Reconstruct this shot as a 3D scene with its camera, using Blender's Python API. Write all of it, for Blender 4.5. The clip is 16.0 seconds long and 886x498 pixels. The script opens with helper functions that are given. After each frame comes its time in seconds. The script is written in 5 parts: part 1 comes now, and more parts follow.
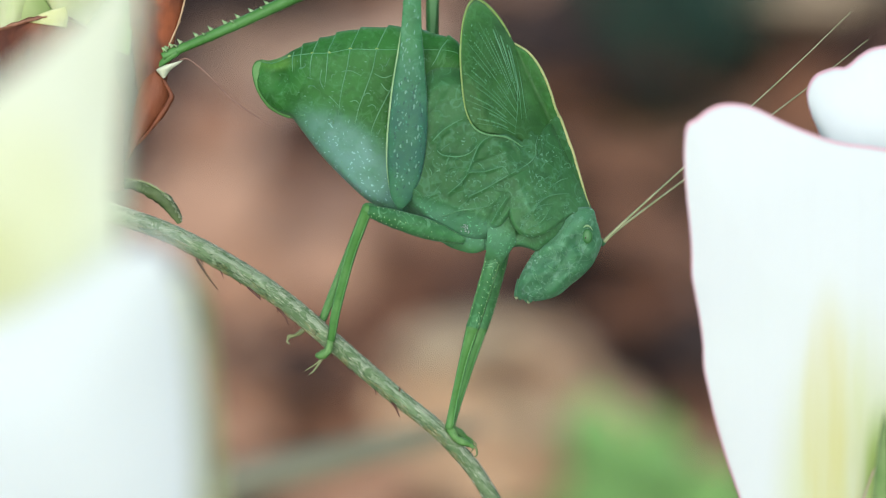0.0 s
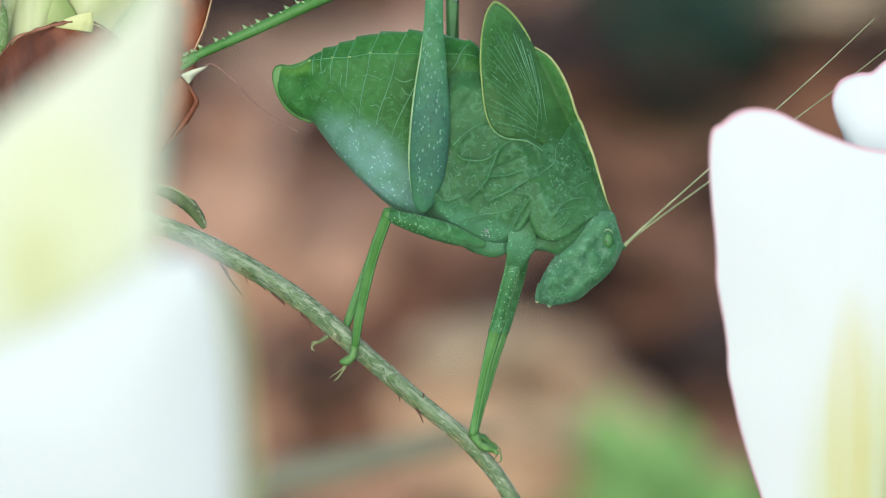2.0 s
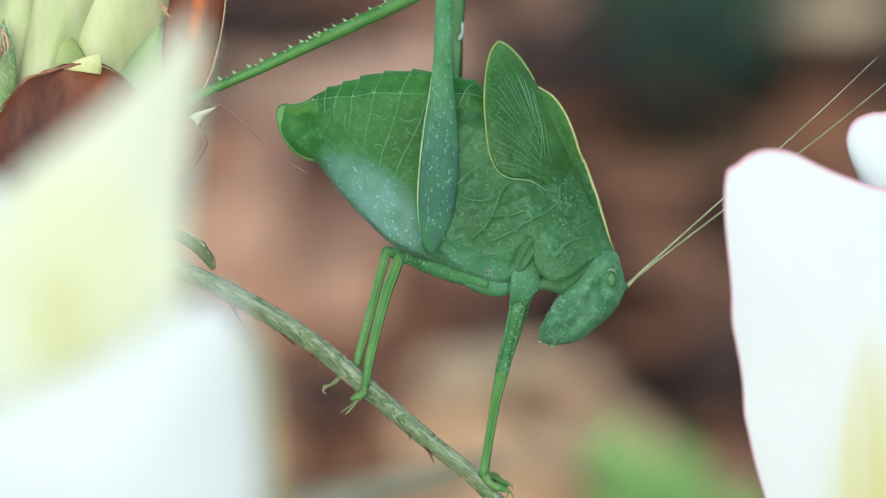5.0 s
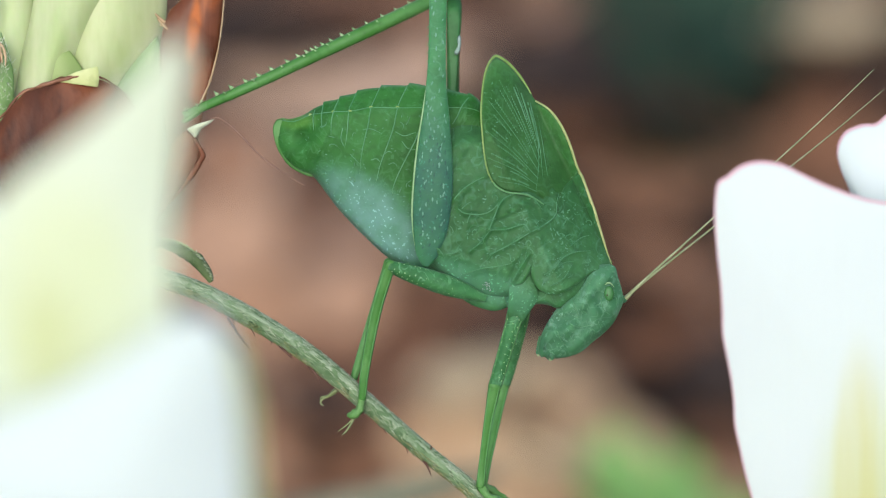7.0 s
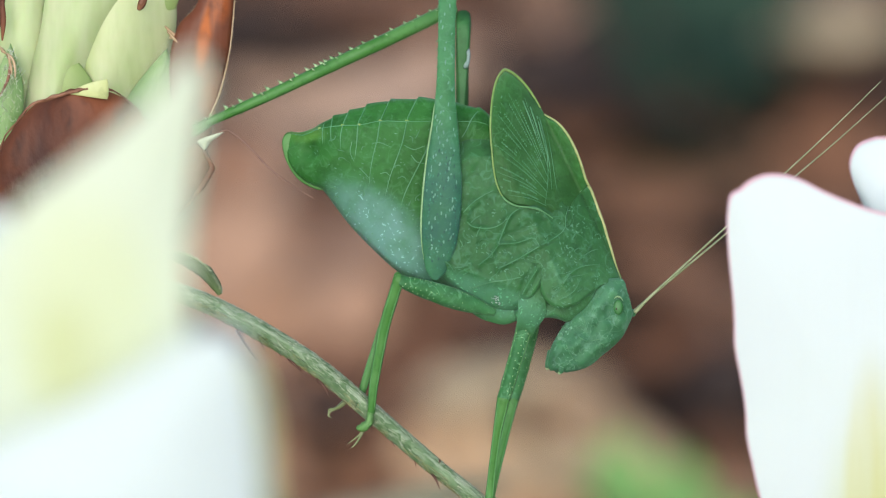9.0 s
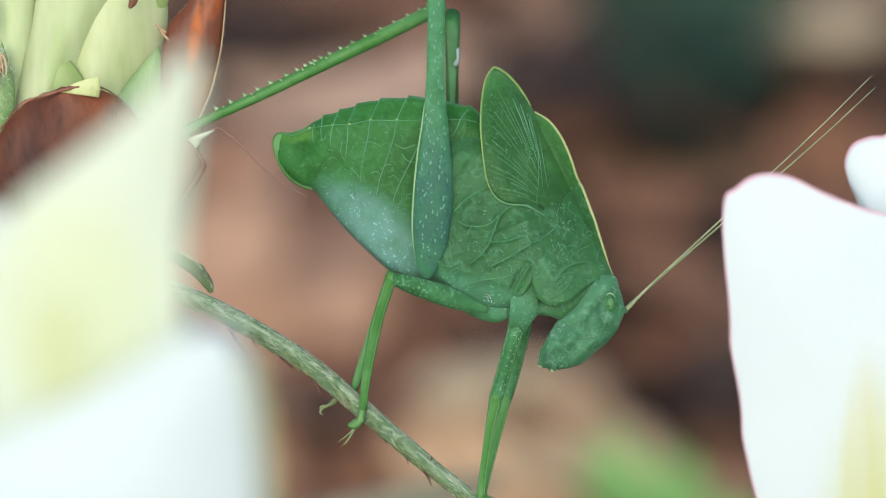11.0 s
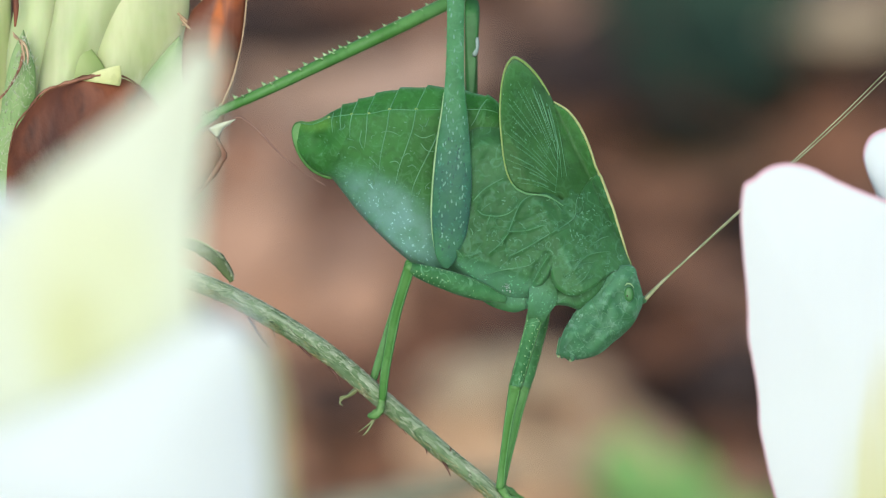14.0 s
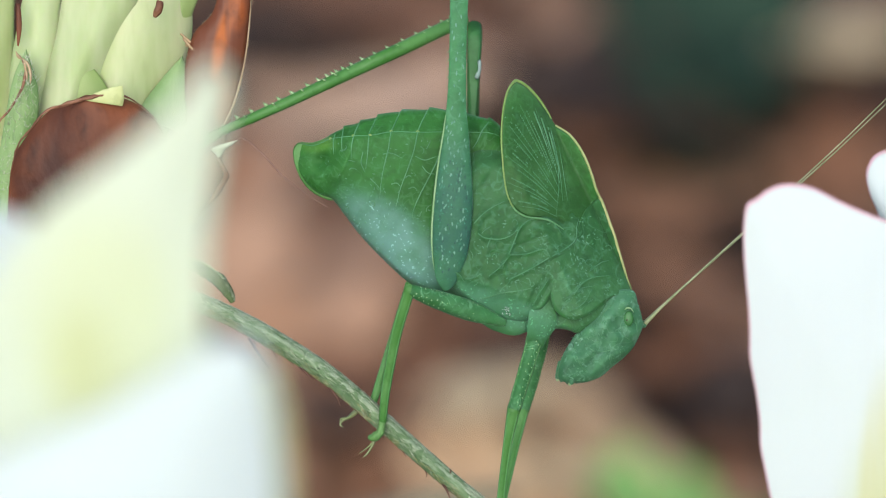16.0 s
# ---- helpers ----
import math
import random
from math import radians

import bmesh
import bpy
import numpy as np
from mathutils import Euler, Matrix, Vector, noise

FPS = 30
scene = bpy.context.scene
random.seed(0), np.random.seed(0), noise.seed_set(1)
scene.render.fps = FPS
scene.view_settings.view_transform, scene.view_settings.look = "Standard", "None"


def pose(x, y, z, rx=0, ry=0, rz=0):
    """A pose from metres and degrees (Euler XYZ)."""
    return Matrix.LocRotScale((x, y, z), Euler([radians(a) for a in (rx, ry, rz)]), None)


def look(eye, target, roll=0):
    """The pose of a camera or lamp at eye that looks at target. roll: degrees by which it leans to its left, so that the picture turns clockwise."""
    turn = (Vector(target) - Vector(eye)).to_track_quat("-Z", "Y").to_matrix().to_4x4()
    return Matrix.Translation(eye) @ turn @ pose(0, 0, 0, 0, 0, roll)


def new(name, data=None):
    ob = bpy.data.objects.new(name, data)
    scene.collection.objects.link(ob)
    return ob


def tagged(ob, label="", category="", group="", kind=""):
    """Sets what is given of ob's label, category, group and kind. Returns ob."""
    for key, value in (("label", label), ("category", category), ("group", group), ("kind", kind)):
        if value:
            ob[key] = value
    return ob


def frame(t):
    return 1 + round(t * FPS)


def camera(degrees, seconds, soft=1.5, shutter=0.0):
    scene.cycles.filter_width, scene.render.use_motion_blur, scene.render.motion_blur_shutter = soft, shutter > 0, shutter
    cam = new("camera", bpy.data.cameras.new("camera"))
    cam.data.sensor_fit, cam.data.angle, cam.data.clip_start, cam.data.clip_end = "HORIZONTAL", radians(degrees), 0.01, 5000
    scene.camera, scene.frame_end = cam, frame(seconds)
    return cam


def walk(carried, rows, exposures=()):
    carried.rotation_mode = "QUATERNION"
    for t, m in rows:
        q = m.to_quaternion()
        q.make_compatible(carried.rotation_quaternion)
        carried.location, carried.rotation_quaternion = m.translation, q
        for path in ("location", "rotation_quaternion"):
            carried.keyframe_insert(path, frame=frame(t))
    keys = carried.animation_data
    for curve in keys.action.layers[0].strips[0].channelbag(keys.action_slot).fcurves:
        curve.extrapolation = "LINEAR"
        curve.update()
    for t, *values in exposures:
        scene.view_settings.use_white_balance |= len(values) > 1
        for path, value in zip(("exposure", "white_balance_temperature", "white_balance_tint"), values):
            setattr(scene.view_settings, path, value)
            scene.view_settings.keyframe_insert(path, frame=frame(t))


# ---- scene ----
from mathutils.bvhtree import BVHTree

MM = 0.001
TILT = -25.0                     # the camera looks down on the litter by this angle
S = pose(0, 0, 0.2026, TILT)     # the subject's space: x aside, y away, z up; its things are in mm
FAR = 0.240                      # from the camera to the insect

# (seconds, aside mm, up mm, turn, nod, lean in degrees)
CAMERA = [
    (0.0, 2.329, -2.943, -0.2677, -0.3382, -0.463),
    (0.5, 2.081, -2.850, -0.2392, -0.3276, -0.399),
    (1.0, 1.647, -2.638, -0.1893, -0.3033, -0.403),
    (1.5, 1.192, -2.858, -0.1371, -0.3285, -0.310),
    (2.0, 1.396, -2.700, -0.1604, -0.3103, -0.249),
    (2.5, 1.500, -3.072, -0.1724, -0.3531, -0.625),
    (3.0, 1.126, -2.980, -0.1294, -0.3425, -0.513),
    (3.5, 1.083, -2.744, -0.1245, -0.3154, -0.661),
    (4.0, 1.148, -2.248, -0.1319, -0.2584, -0.760),
    (4.5, 0.937, -1.560, -0.1077, -0.1793, -0.541),
    (5.0, 1.046, -1.171, -0.1203, -0.1346, -0.562),
    (7.5, 1.156, -0.677, -0.1329, -0.0778, -0.562),
    (8.0, 1.016, -0.646, -0.1168, -0.0742, -0.579),
    (8.5, 0.704, -0.390, -0.0810, -0.0448, -0.489),
    (9.0, 0.805, -0.178, -0.0926, -0.0205, -0.399),
    (11.5, 1.197, -0.377, -0.1376, -0.0433, -0.504),
    (12.0, 1.274, -0.551, -0.1464, -0.0633, -0.228),
    (12.5, 0.276, 0.109, -0.0317, 0.0125, -0.113),
    (13.0, 0.078, -0.089, -0.0090, -0.0103, -0.180),
    (13.5, 0.082, -0.391, -0.0094, -0.0449, 0.040),
    (14.0, 0.347, -0.640, -0.0399, -0.0735, -0.168),
    (14.5, -0.068, -0.415, 0.0078, -0.0477, -0.062),
    (15.0, -0.000, 0.000, 0.0000, 0.0000, 0.000),
    (15.5, 0.153, 0.143, -0.0176, 0.0164, 0.150),
    (16.0, 0.294, 0.217, -0.0338, 0.0250, 0.235)]


def camera_pose(aside, up, turn, nod, lean):
    return S @ pose(aside * MM, -FAR, up * MM) @ pose(0, 0, 0, 90 + nod, 0, turn) @ pose(0, 0, 0, 0, 0, lean)


cam = camera(12, 16.0, soft=1.1)
cam.data.dof.use_dof = True
cam.data.dof.focus_distance = 0.2385
cam.data.dof.aperture_fstop = 27.0
walk(cam, [(t, camera_pose(*row)) for t, *row in CAMERA])

# ---- light: bright overcast daylight, soft sun from above and behind the camera ----
scene.view_settings.exposure = 1.05
world = bpy.data.worlds.new("world")
scene.world = world
world.use_nodes = True
sky = world.node_tree.nodes.new("ShaderNodeTexSky")
sky.sky_type = "NISHITA"
sky.sun_disc = False
sky.sun_elevation = radians(34)
sky.sun_rotation = radians(191)
world.node_tree.links.new(sky.outputs[0], world.node_tree.nodes["Background"].inputs[0])
world.node_tree.nodes["Background"].inputs[1].default_value = 0.10
sun = new("sun", bpy.data.lights.new("sun", "SUN"))
sun.data.energy, sun.data.angle, sun.data.color = 1.6, radians(60), (1.0, 0.95, 0.86)
sun.matrix_basis = look((-0.2, -1.0, 0.68), (0, 0, 0))


# ---- materials ----
def start(name, rough=0.6, subsurface=0.0):
    m = bpy.data.materials.new(name)
    m.use_nodes = True
    nt = m.node_tree
    b = nt.nodes["Principled BSDF"]
    b.inputs["Roughness"].default_value = rough
    b.inputs["Specular IOR Level"].default_value = 0.3
    b.inputs["Subsurface Weight"].default_value = subsurface
    b.inputs["Subsurface Scale"].default_value = 0.0008
    b.inputs["Subsurface Radius"].default_value = (0.6, 1.0, 0.5)
    co = nt.nodes.new("ShaderNodeTexCoord")
    return m, nt, b, co


def feed(nt, socket, value):
    if isinstance(value, bpy.types.NodeSocket):
        nt.links.new(value, socket)
    elif isinstance(value, tuple) and len(value) == 3 and socket.type == "RGBA":
        socket.default_value = (*value, 1)
    else:
        socket.default_value = value


def grain(nt, vec, scale, detail=3.0, distortion=0.0):
    n = nt.nodes.new("ShaderNodeTexNoise")
    nt.links.new(vec, n.inputs["Vector"])
    n.inputs["Scale"].default_value, n.inputs["Detail"].default_value = scale, detail
    n.inputs["Distortion"].default_value = distortion
    return n.outputs[0]


def dots(nt, vec, scale):
    n = nt.nodes.new("ShaderNodeTexVoronoi")
    nt.links.new(vec, n.inputs["Vector"])
    n.inputs["Scale"].default_value = scale
    return n.outputs["Distance"]


def calc(nt, op, a, b=0.0):
    n = nt.nodes.new("ShaderNodeMath")
    n.operation, n.use_clamp = op, False
    feed(nt, n.inputs[0], a), feed(nt, n.inputs[1], b)
    return n.outputs[0]


def span(nt, value, lo, hi, out_lo=0.0, out_hi=1.0):
    n = nt.nodes.new("ShaderNodeMapRange")
    n.interpolation_type = "SMOOTHSTEP"
    nt.links.new(value, n.inputs[0])
    for i, v in enumerate((lo, hi, out_lo, out_hi)):
        n.inputs[1 + i].default_value = v
    return n.outputs[0]


def blend(nt, fac, a, b):
    n = nt.nodes.new("ShaderNodeMix")
    n.data_type = "RGBA"
    feed(nt, n.inputs[0], fac), feed(nt, n.inputs[6], a), feed(nt, n.inputs[7], b)
    return n.outputs[2]


def relief(nt, b, height, strength, distance):
    n = nt.nodes.new("ShaderNodeBump")
    n.inputs["Strength"].default_value, n.inputs["Distance"].default_value = strength, distance
    nt.links.new(height, n.inputs["Height"])
    nt.links.new(n.outputs[0], b.inputs["Normal"])


def squeezed(nt, vec, sx, sy, sz):
    n = nt.nodes.new("ShaderNodeMapping")
    n.inputs["Scale"].default_value = (sx, sy, sz)
    nt.links.new(vec, n.inputs[0])
    return n.outputs[0]


def near(nt, vec, centre, axes, turn):
    """1 in the middle of an ellipsoid (metres, turned about y by degrees), 0 outside it."""
    n = nt.nodes.new("ShaderNodeMapping")
    n.vector_type = "TEXTURE"
    n.inputs["Location"].default_value, n.inputs["Rotation"].default_value, n.inputs["Scale"].default_value = centre, (0, radians(turn), 0), axes
    nt.links.new(vec, n.inputs[0])
    l = nt.nodes.new("ShaderNodeVectorMath")
    l.operation = "LENGTH"
    nt.links.new(n.outputs[0], l.inputs[0])
    return span(nt, l.outputs["Value"], 0.35, 1.0, 1.0, 0.0)


def stirred(nt, vec, scale, amount):
    """Coordinates pushed about by noise, so that dots are not round."""
    n = nt.nodes.new("ShaderNodeTexNoise")
    nt.links.new(vec, n.inputs["Vector"])
    n.inputs["Scale"].default_value = scale
    k = nt.nodes.new("ShaderNodeVectorMath")
    k.operation = "MULTIPLY_ADD"
    nt.links.new(n.outputs["Color"], k.inputs[0])
    k.inputs[1].default_value = (amount, amount, amount)
    nt.links.new(vec, k.inputs[2])
    return k.outputs[0]


def skin(name, deep, light, pale, flecks=0.7, bloom=None, rough=0.58, dot_scale=2400, curls=1.0, patches=()):
    """Insect cuticle: mottled green with short pale squiggles and dots."""
    m, nt, b, co = start(name, rough, 0.6)
    b.inputs["Subsurface Scale"].default_value = 0.0013
    v = co.outputs["Object"]
    c = blend(nt, span(nt, grain(nt, v, 260, 4), 0.35, 0.65), deep, light)
    c = blend(nt, span(nt, grain(nt, v, 1300, 5, 0.6), 0.46, 0.66, 0, 0.32), c, tuple(x * 0.62 for x in deep))
    c = blend(nt, span(nt, grain(nt, v, 2100, 4, 0.8), 0.52, 0.68, 0, 0.28 * min(1, flecks + 0.3)), c, pale)
    curl = None
    for size, gate in ((520, 700), (850, 1000)):
        line = calc(nt, "ABSOLUTE", calc(nt, "SUBTRACT", grain(nt, v, size, 1.0, 1.2), 0.5))
        one = calc(nt, "MULTIPLY", span(nt, line, 0.006, 0.026, 1, 0), span(nt, grain(nt, v, gate, 0), 0.49, 0.58))
        curl = one if curl is None else calc(nt, "MAXIMUM", curl, one)
    c = blend(nt, calc(nt, "MULTIPLY", curl, flecks * curls), c, pale)
    spot = calc(nt, "MULTIPLY", span(nt, dots(nt, stirred(nt, v, 3000, 0.0005), dot_scale), 0.12, 0.24, 1, 0), span(nt, grain(nt, v, 300, 2), 0.42, 0.6))
    c = blend(nt, calc(nt, "MULTIPLY", spot, flecks * 0.7), c, pale)
    for centre, axes, turn, tint in patches:
        c = blend(nt, calc(nt, "MULTIPLY", near(nt, v, centre, axes, turn), span(nt, grain(nt, v, 900, 4), 0.3, 0.7, 0.35, 0.9)), c, tint)
    if bloom:
        centre, axes, turn, tint = bloom
        mist = calc(nt, "MULTIPLY", near(nt, v, centre, axes, turn), span(nt, grain(nt, v, 750, 5), 0.25, 0.7, 0.5, 1.0))
        c = blend(nt, mist, c, tint)
        c = blend(nt, calc(nt, "MULTIPLY", calc(nt, "MULTIPLY", calc(nt, "MULTIPLY", span(nt, dots(nt, stirred(nt, v, 2500, 0.0006), 3900), 0.12, 0.30, 1, 0), span(nt, grain(nt, v, 900, 3), 0.36, 0.56)), mist), 0.95), c, tuple(min(x * 2.2, x + 0.26) for x in tint))
    feed(nt, b.inputs["Base Color"], c)
    b.inputs["Specular IOR Level"].default_value = 0.2
    b.inputs["Sheen Weight"].default_value, b.inputs["Sheen Roughness"].default_value = 0.06, 0.45
    b.inputs["Sheen Tint"].default_value = (0.75, 1.0, 0.8, 1)
    relief(nt, b, calc(nt, "ADD", grain(nt, v, 1300, 5), calc(nt, "MULTIPLY", curl, 0.05)), 1.0, 0.00010)
    return m


def plain(name, a, b_, scale, rough=0.55, bump=0.4, depth=0.0001, stretch=(1, 1, 1), subsurface=0.0, fine=6.0, mottle=0.5, gloss=0.3):
    m, nt, b, co = start(name, rough, subsurface)
    b.inputs["Specular IOR Level"].default_value = gloss
    v = squeezed(nt, co.outputs["Object"], *stretch)
    c = blend(nt, span(nt, grain(nt, v, scale, 4), 0.3, 0.7), a, b_)
    c = blend(nt, span(nt, grain(nt, v, scale * fine, 3), 0.5, 0.8, 0, mottle), c, tuple(x * 0.6 for x in a))
    feed(nt, b.inputs["Base Color"], c)
    relief(nt, b, grain(nt, v, scale * fine, 4), bump, depth)
    return m


def stem_material(name, deep, mid, pale):
    """A downy stem with fine streaks along its slope."""
    m, nt, b, co = start(name, 0.7, 0.05)
    turn = nt.nodes.new("ShaderNodeMapping")
    turn.inputs["Rotation"].default_value = (0, radians(-40), 0)
    nt.links.new(co.outputs["Object"], turn.inputs[0])
    v = squeezed(nt, turn.outputs[0], 0.3, 1.0, 1.0)
    c = blend(nt, span(nt, grain(nt, v, 1500, 3), 0.35, 0.65), deep, mid)
    c = blend(nt, span(nt, grain(nt, v, 3200, 3, 0.4), 0.5, 0.68, 0, 0.4), c, pale)
    c = blend(nt, span(nt, grain(nt, co.outputs["Object"], 700, 3), 0.45, 0.7, 0, 0.45), c, mid)
    feed(nt, b.inputs["Base Color"], c)
    b.inputs["Sheen Weight"].default_value, b.inputs["Sheen Roughness"].default_value = 0.06, 0.5
    relief(nt, b, grain(nt, v, 2200, 4), 0.8, 0.0001)
    return m


def petal_material(name, white, throats, rim=None, through_light=0.35, rough=0.5, streaky=False):
    """A petal, white with tinted streaks: throats are (tint, strength, middle in m, half axes in m, turn). u of its uv runs from the rim (0, 1) to the middle (0.5)."""
    m, nt, b, co = start(name, rough, 0.0)
    v = co.outputs["Object"]
    uv = nt.nodes.new("ShaderNodeUVMap")
    s = nt.nodes.new("ShaderNodeSeparateXYZ")
    nt.links.new(uv.outputs[0], s.inputs[0])
    veins = grain(nt, squeezed(nt, v, 900, 200, 60), 1.0, 3)
    c = blend(nt, span(nt, veins, 0.45, 0.75, 0, 0.08), white, tuple(x * 0.88 for x in white))
    c = blend(nt, span(nt, grain(nt, v, 90, 3), 0.45, 0.75, 0, 0.2), c, (white[0] * 0.9, white[1] * 0.95, white[2] * 0.85))
    for tint, strength, middle, axes, turn in throats:
        streak = calc(nt, "MULTIPLY", near(nt, v, middle, axes, turn), span(nt, veins, 0.38 if streaky else 0.25, 0.62, (0.05 if streaky else 0.6) * strength, strength))
        c = blend(nt, streak, c, tint)
    # rim tint: the lens's colour fringe, partly, put into the petal's edge
    if rim:
        c = blend(nt, span(nt, s.outputs[0], 0.975, 0.995), c, rim)
    if streaky:
        c = blend(nt, span(nt, grain(nt, v, 700, 5), 0.45, 0.7, 0, 0.7), c, tuple(x * 0.4 for x in white))
    feed(nt, b.inputs["Base Color"], c)
    relief(nt, b, veins, 0.8 if streaky else 0.2, 0.0002)
    tr = nt.nodes.new("ShaderNodeBsdfTranslucent")
    nt.links.new(c, tr.inputs[0])
    mix = nt.nodes.new("ShaderNodeMixShader")
    mix.inputs[0].default_value = through_light
    nt.links.new(b.outputs[0], mix.inputs[1])
    nt.links.new(tr.outputs[0], mix.inputs[2])
    nt.links.new(mix.outputs[0], nt.nodes["Material Output"].inputs[0])
    return m


def streak(tint, strength, at, base, axes, turn=0.0):
    return tint, strength, tuple((p - q) * MM for p, q in zip(at, base)), tuple(a * MM for a in axes), turn


def litter_material(name, tones, rough=0.8):
    """Dead leaves: each leaf takes its own tone."""
    m, nt, b, co = start(name, rough)
    g = nt.nodes.new("ShaderNodeNewGeometry")
    r = nt.nodes.new("ShaderNodeValToRGB")
    r.color_ramp.interpolation = "CONSTANT"
    e = r.color_ramp.elements
    while len(e) < len(tones):
        e.new(1.0)
    for i, tone in enumerate(tones):
        e[i].position, e[i].color = i / len(tones), (*tone, 1)
    nt.links.new(g.outputs["Random Per Island"], r.inputs[0])
    v = co.outputs["Object"]
    c = blend(nt, span(nt, grain(nt, v, 60, 4), 0.35, 0.7, 0, 0.6), r.outputs[0], (0.05, 0.03, 0.022))
    feed(nt, b.inputs["Base Color"], c)
    relief(nt, b, grain(nt, v, 300, 4), 0.5, 0.001)
    return m


BODY_AT = (3.89, 0, -3.83)           # the root of the katydid, at its hips
# the bloom lies on the lower flank of the abdomen
GREEN = skin("katydid_green", (0.0155, 0.101, 0.013), (0.028, 0.146, 0.026), (0.085, 0.25, 0.11), 0.5, curls=0.4,
             bloom=(tuple((a - b) * MM for a, b in zip((-2.30, -2, 0.42), BODY_AT)), (0.0054, 0.02, 0.0026), 42, (0.125, 0.27, 0.225)),
             patches=((tuple((a - b) * MM for a, b in zip((-6.9, -1, 6.2), BODY_AT)), (0.0017, 0.02, 0.0007), 0, (0.085, 0.215, 0.03)),))
THORAX = skin("katydid_thorax", (0.027, 0.113, 0.034), (0.043, 0.147, 0.052), (0.105, 0.27, 0.155), 0.6, curls=0.45,
              bloom=(tuple((a - b) * MM for a, b in zip((3.86, -2, -3.16), BODY_AT)), (0.0050, 0.02, 0.0013), 22, (0.070, 0.215, 0.115)))
PAD = skin("katydid_wing_pad", (0.022, 0.096, 0.019), (0.040, 0.134, 0.035), (0.09, 0.26, 0.12), 0.15)
HEAD = skin("katydid_head", (0.038, 0.142, 0.064), (0.066, 0.198, 0.100), (0.22, 0.42, 0.30), 0.9, dot_scale=2300, curls=0.15)
FEMUR = skin("katydid_femur", (0.034, 0.150, 0.058), (0.066, 0.215, 0.094), (0.13, 0.31, 0.19), 0.3,
             bloom=(tuple((a - b) * MM for a, b in zip((1.01, -3.5, 1.78), BODY_AT)), (0.0024, 0.02, 0.0058), 0, (0.031, 0.118, 0.080)))
THIGH = skin("katydid_thigh", (0.028, 0.132, 0.040), (0.058, 0.192, 0.074), (0.14, 0.33, 0.17), 0.6, dot_scale=3200)
LEG = plain("katydid_leg", (0.026, 0.125, 0.028), (0.05, 0.17, 0.05), 500, 0.45, subsurface=0.1)
LEG_BRIGHT = plain("katydid_shin", (0.042, 0.16, 0.026), (0.085, 0.23, 0.062), 400, 0.45, subsurface=0.1)
VEIN = plain("pale_vein", (0.085, 0.24, 0.09), (0.14, 0.31, 0.14), 900, 0.5)
CELL = plain("pale_cell", (0.042, 0.158, 0.060), (0.070, 0.205, 0.095), 900, 0.55)
VEIN_FAINT = plain("faint_vein", (0.044, 0.168, 0.070), (0.080, 0.225, 0.112), 900, 0.55)
VEIN_SOFT = plain("soft_vein", (0.056, 0.20, 0.085), (0.098, 0.265, 0.135), 900, 0.5)
RIM = plain("yellow_rim", (0.15, 0.27, 0.06), (0.25, 0.35, 0.12), 700, 0.5)
KEEL = plain("yellow_keel", (0.23, 0.30, 0.10), (0.37, 0.40, 0.17), 900, 0.5)
DASH = plain("pale_dash", (0.056, 0.185, 0.090), (0.098, 0.250, 0.142), 1500, 0.5)
PALE_RIM = plain("pale_rim", (0.20, 0.36, 0.16), (0.30, 0.45, 0.24), 700, 0.5)
SPOT = plain("pale_spot", (0.085, 0.23, 0.155), (0.14, 0.30, 0.22), 900, 0.5)
BLUE_DASH = plain("dark_blue_dash", (0.022, 0.090, 0.062), (0.030, 0.108, 0.074), 900, 0.6)
FEELER = plain("antenna_olive", (0.21, 0.26, 0.125), (0.32, 0.35, 0.20), 900, 0.5)
SPINE = plain("spine_tip", (0.20, 0.36, 0.15), (0.34, 0.47, 0.25), 900, 0.4)
CLAW = plain("claw_olive", (0.12, 0.17, 0.06), (0.22, 0.25, 0.12), 900, 0.5)
FOOT = plain("foot_olive_green", (0.060, 0.185, 0.036), (0.13, 0.27, 0.085), 1100, 0.5, bump=0.8)
RIDGE = plain("shin_ridge", (0.055, 0.19, 0.05), (0.095, 0.25, 0.085), 700, 0.5)
EYE = plain("eye_green", (0.024, 0.118, 0.030), (0.040, 0.155, 0.045), 2500, 0.35, bump=0.2)
DARK = plain("dark_dot", (0.012, 0.02, 0.008), (0.03, 0.025, 0.012), 2000, 0.4)
SCRAP = plain("pale_scrap", (0.45, 0.52, 0.36), (0.58, 0.62, 0.47), 600, 0.6)
LINT = plain("white_lint", (0.25, 0.36, 0.31), (0.5, 0.57, 0.54), 900, 0.8)
STEM = stem_material("stem_green", (0.070, 0.135, 0.052), (0.135, 0.215, 0.105), (0.34, 0.42, 0.29))
RIB_PALE = plain("rib_pale", (0.20, 0.28, 0.17), (0.285, 0.36, 0.245), 1500, 0.75, bump=0.8, depth=0.0001)
RIB_STRAW = plain("rib_straw", (0.13, 0.135, 0.045), (0.25, 0.225, 0.095), 700, 0.7, bump=0.8, depth=0.0001)
GROOVE_SHADE = plain("stem_groove_shade", (0.045, 0.092, 0.040), (0.075, 0.135, 0.060), 900, 0.7)
STRAW_GREEN = plain("stem_fibre", (0.24, 0.26, 0.10), (0.38, 0.36, 0.18), 900, 0.6)
HAIR = plain("stem_hair", (0.47, 0.54, 0.38), (0.64, 0.69, 0.54), 900, 0.5)
THORN = plain("brown_hair", (0.06, 0.026, 0.018), (0.12, 0.055, 0.035), 900, 0.5)
STUB = plain("stub_green", (0.03, 0.062, 0.018), (0.09, 0.135, 0.05), 600, 0.6, bump=0.8)
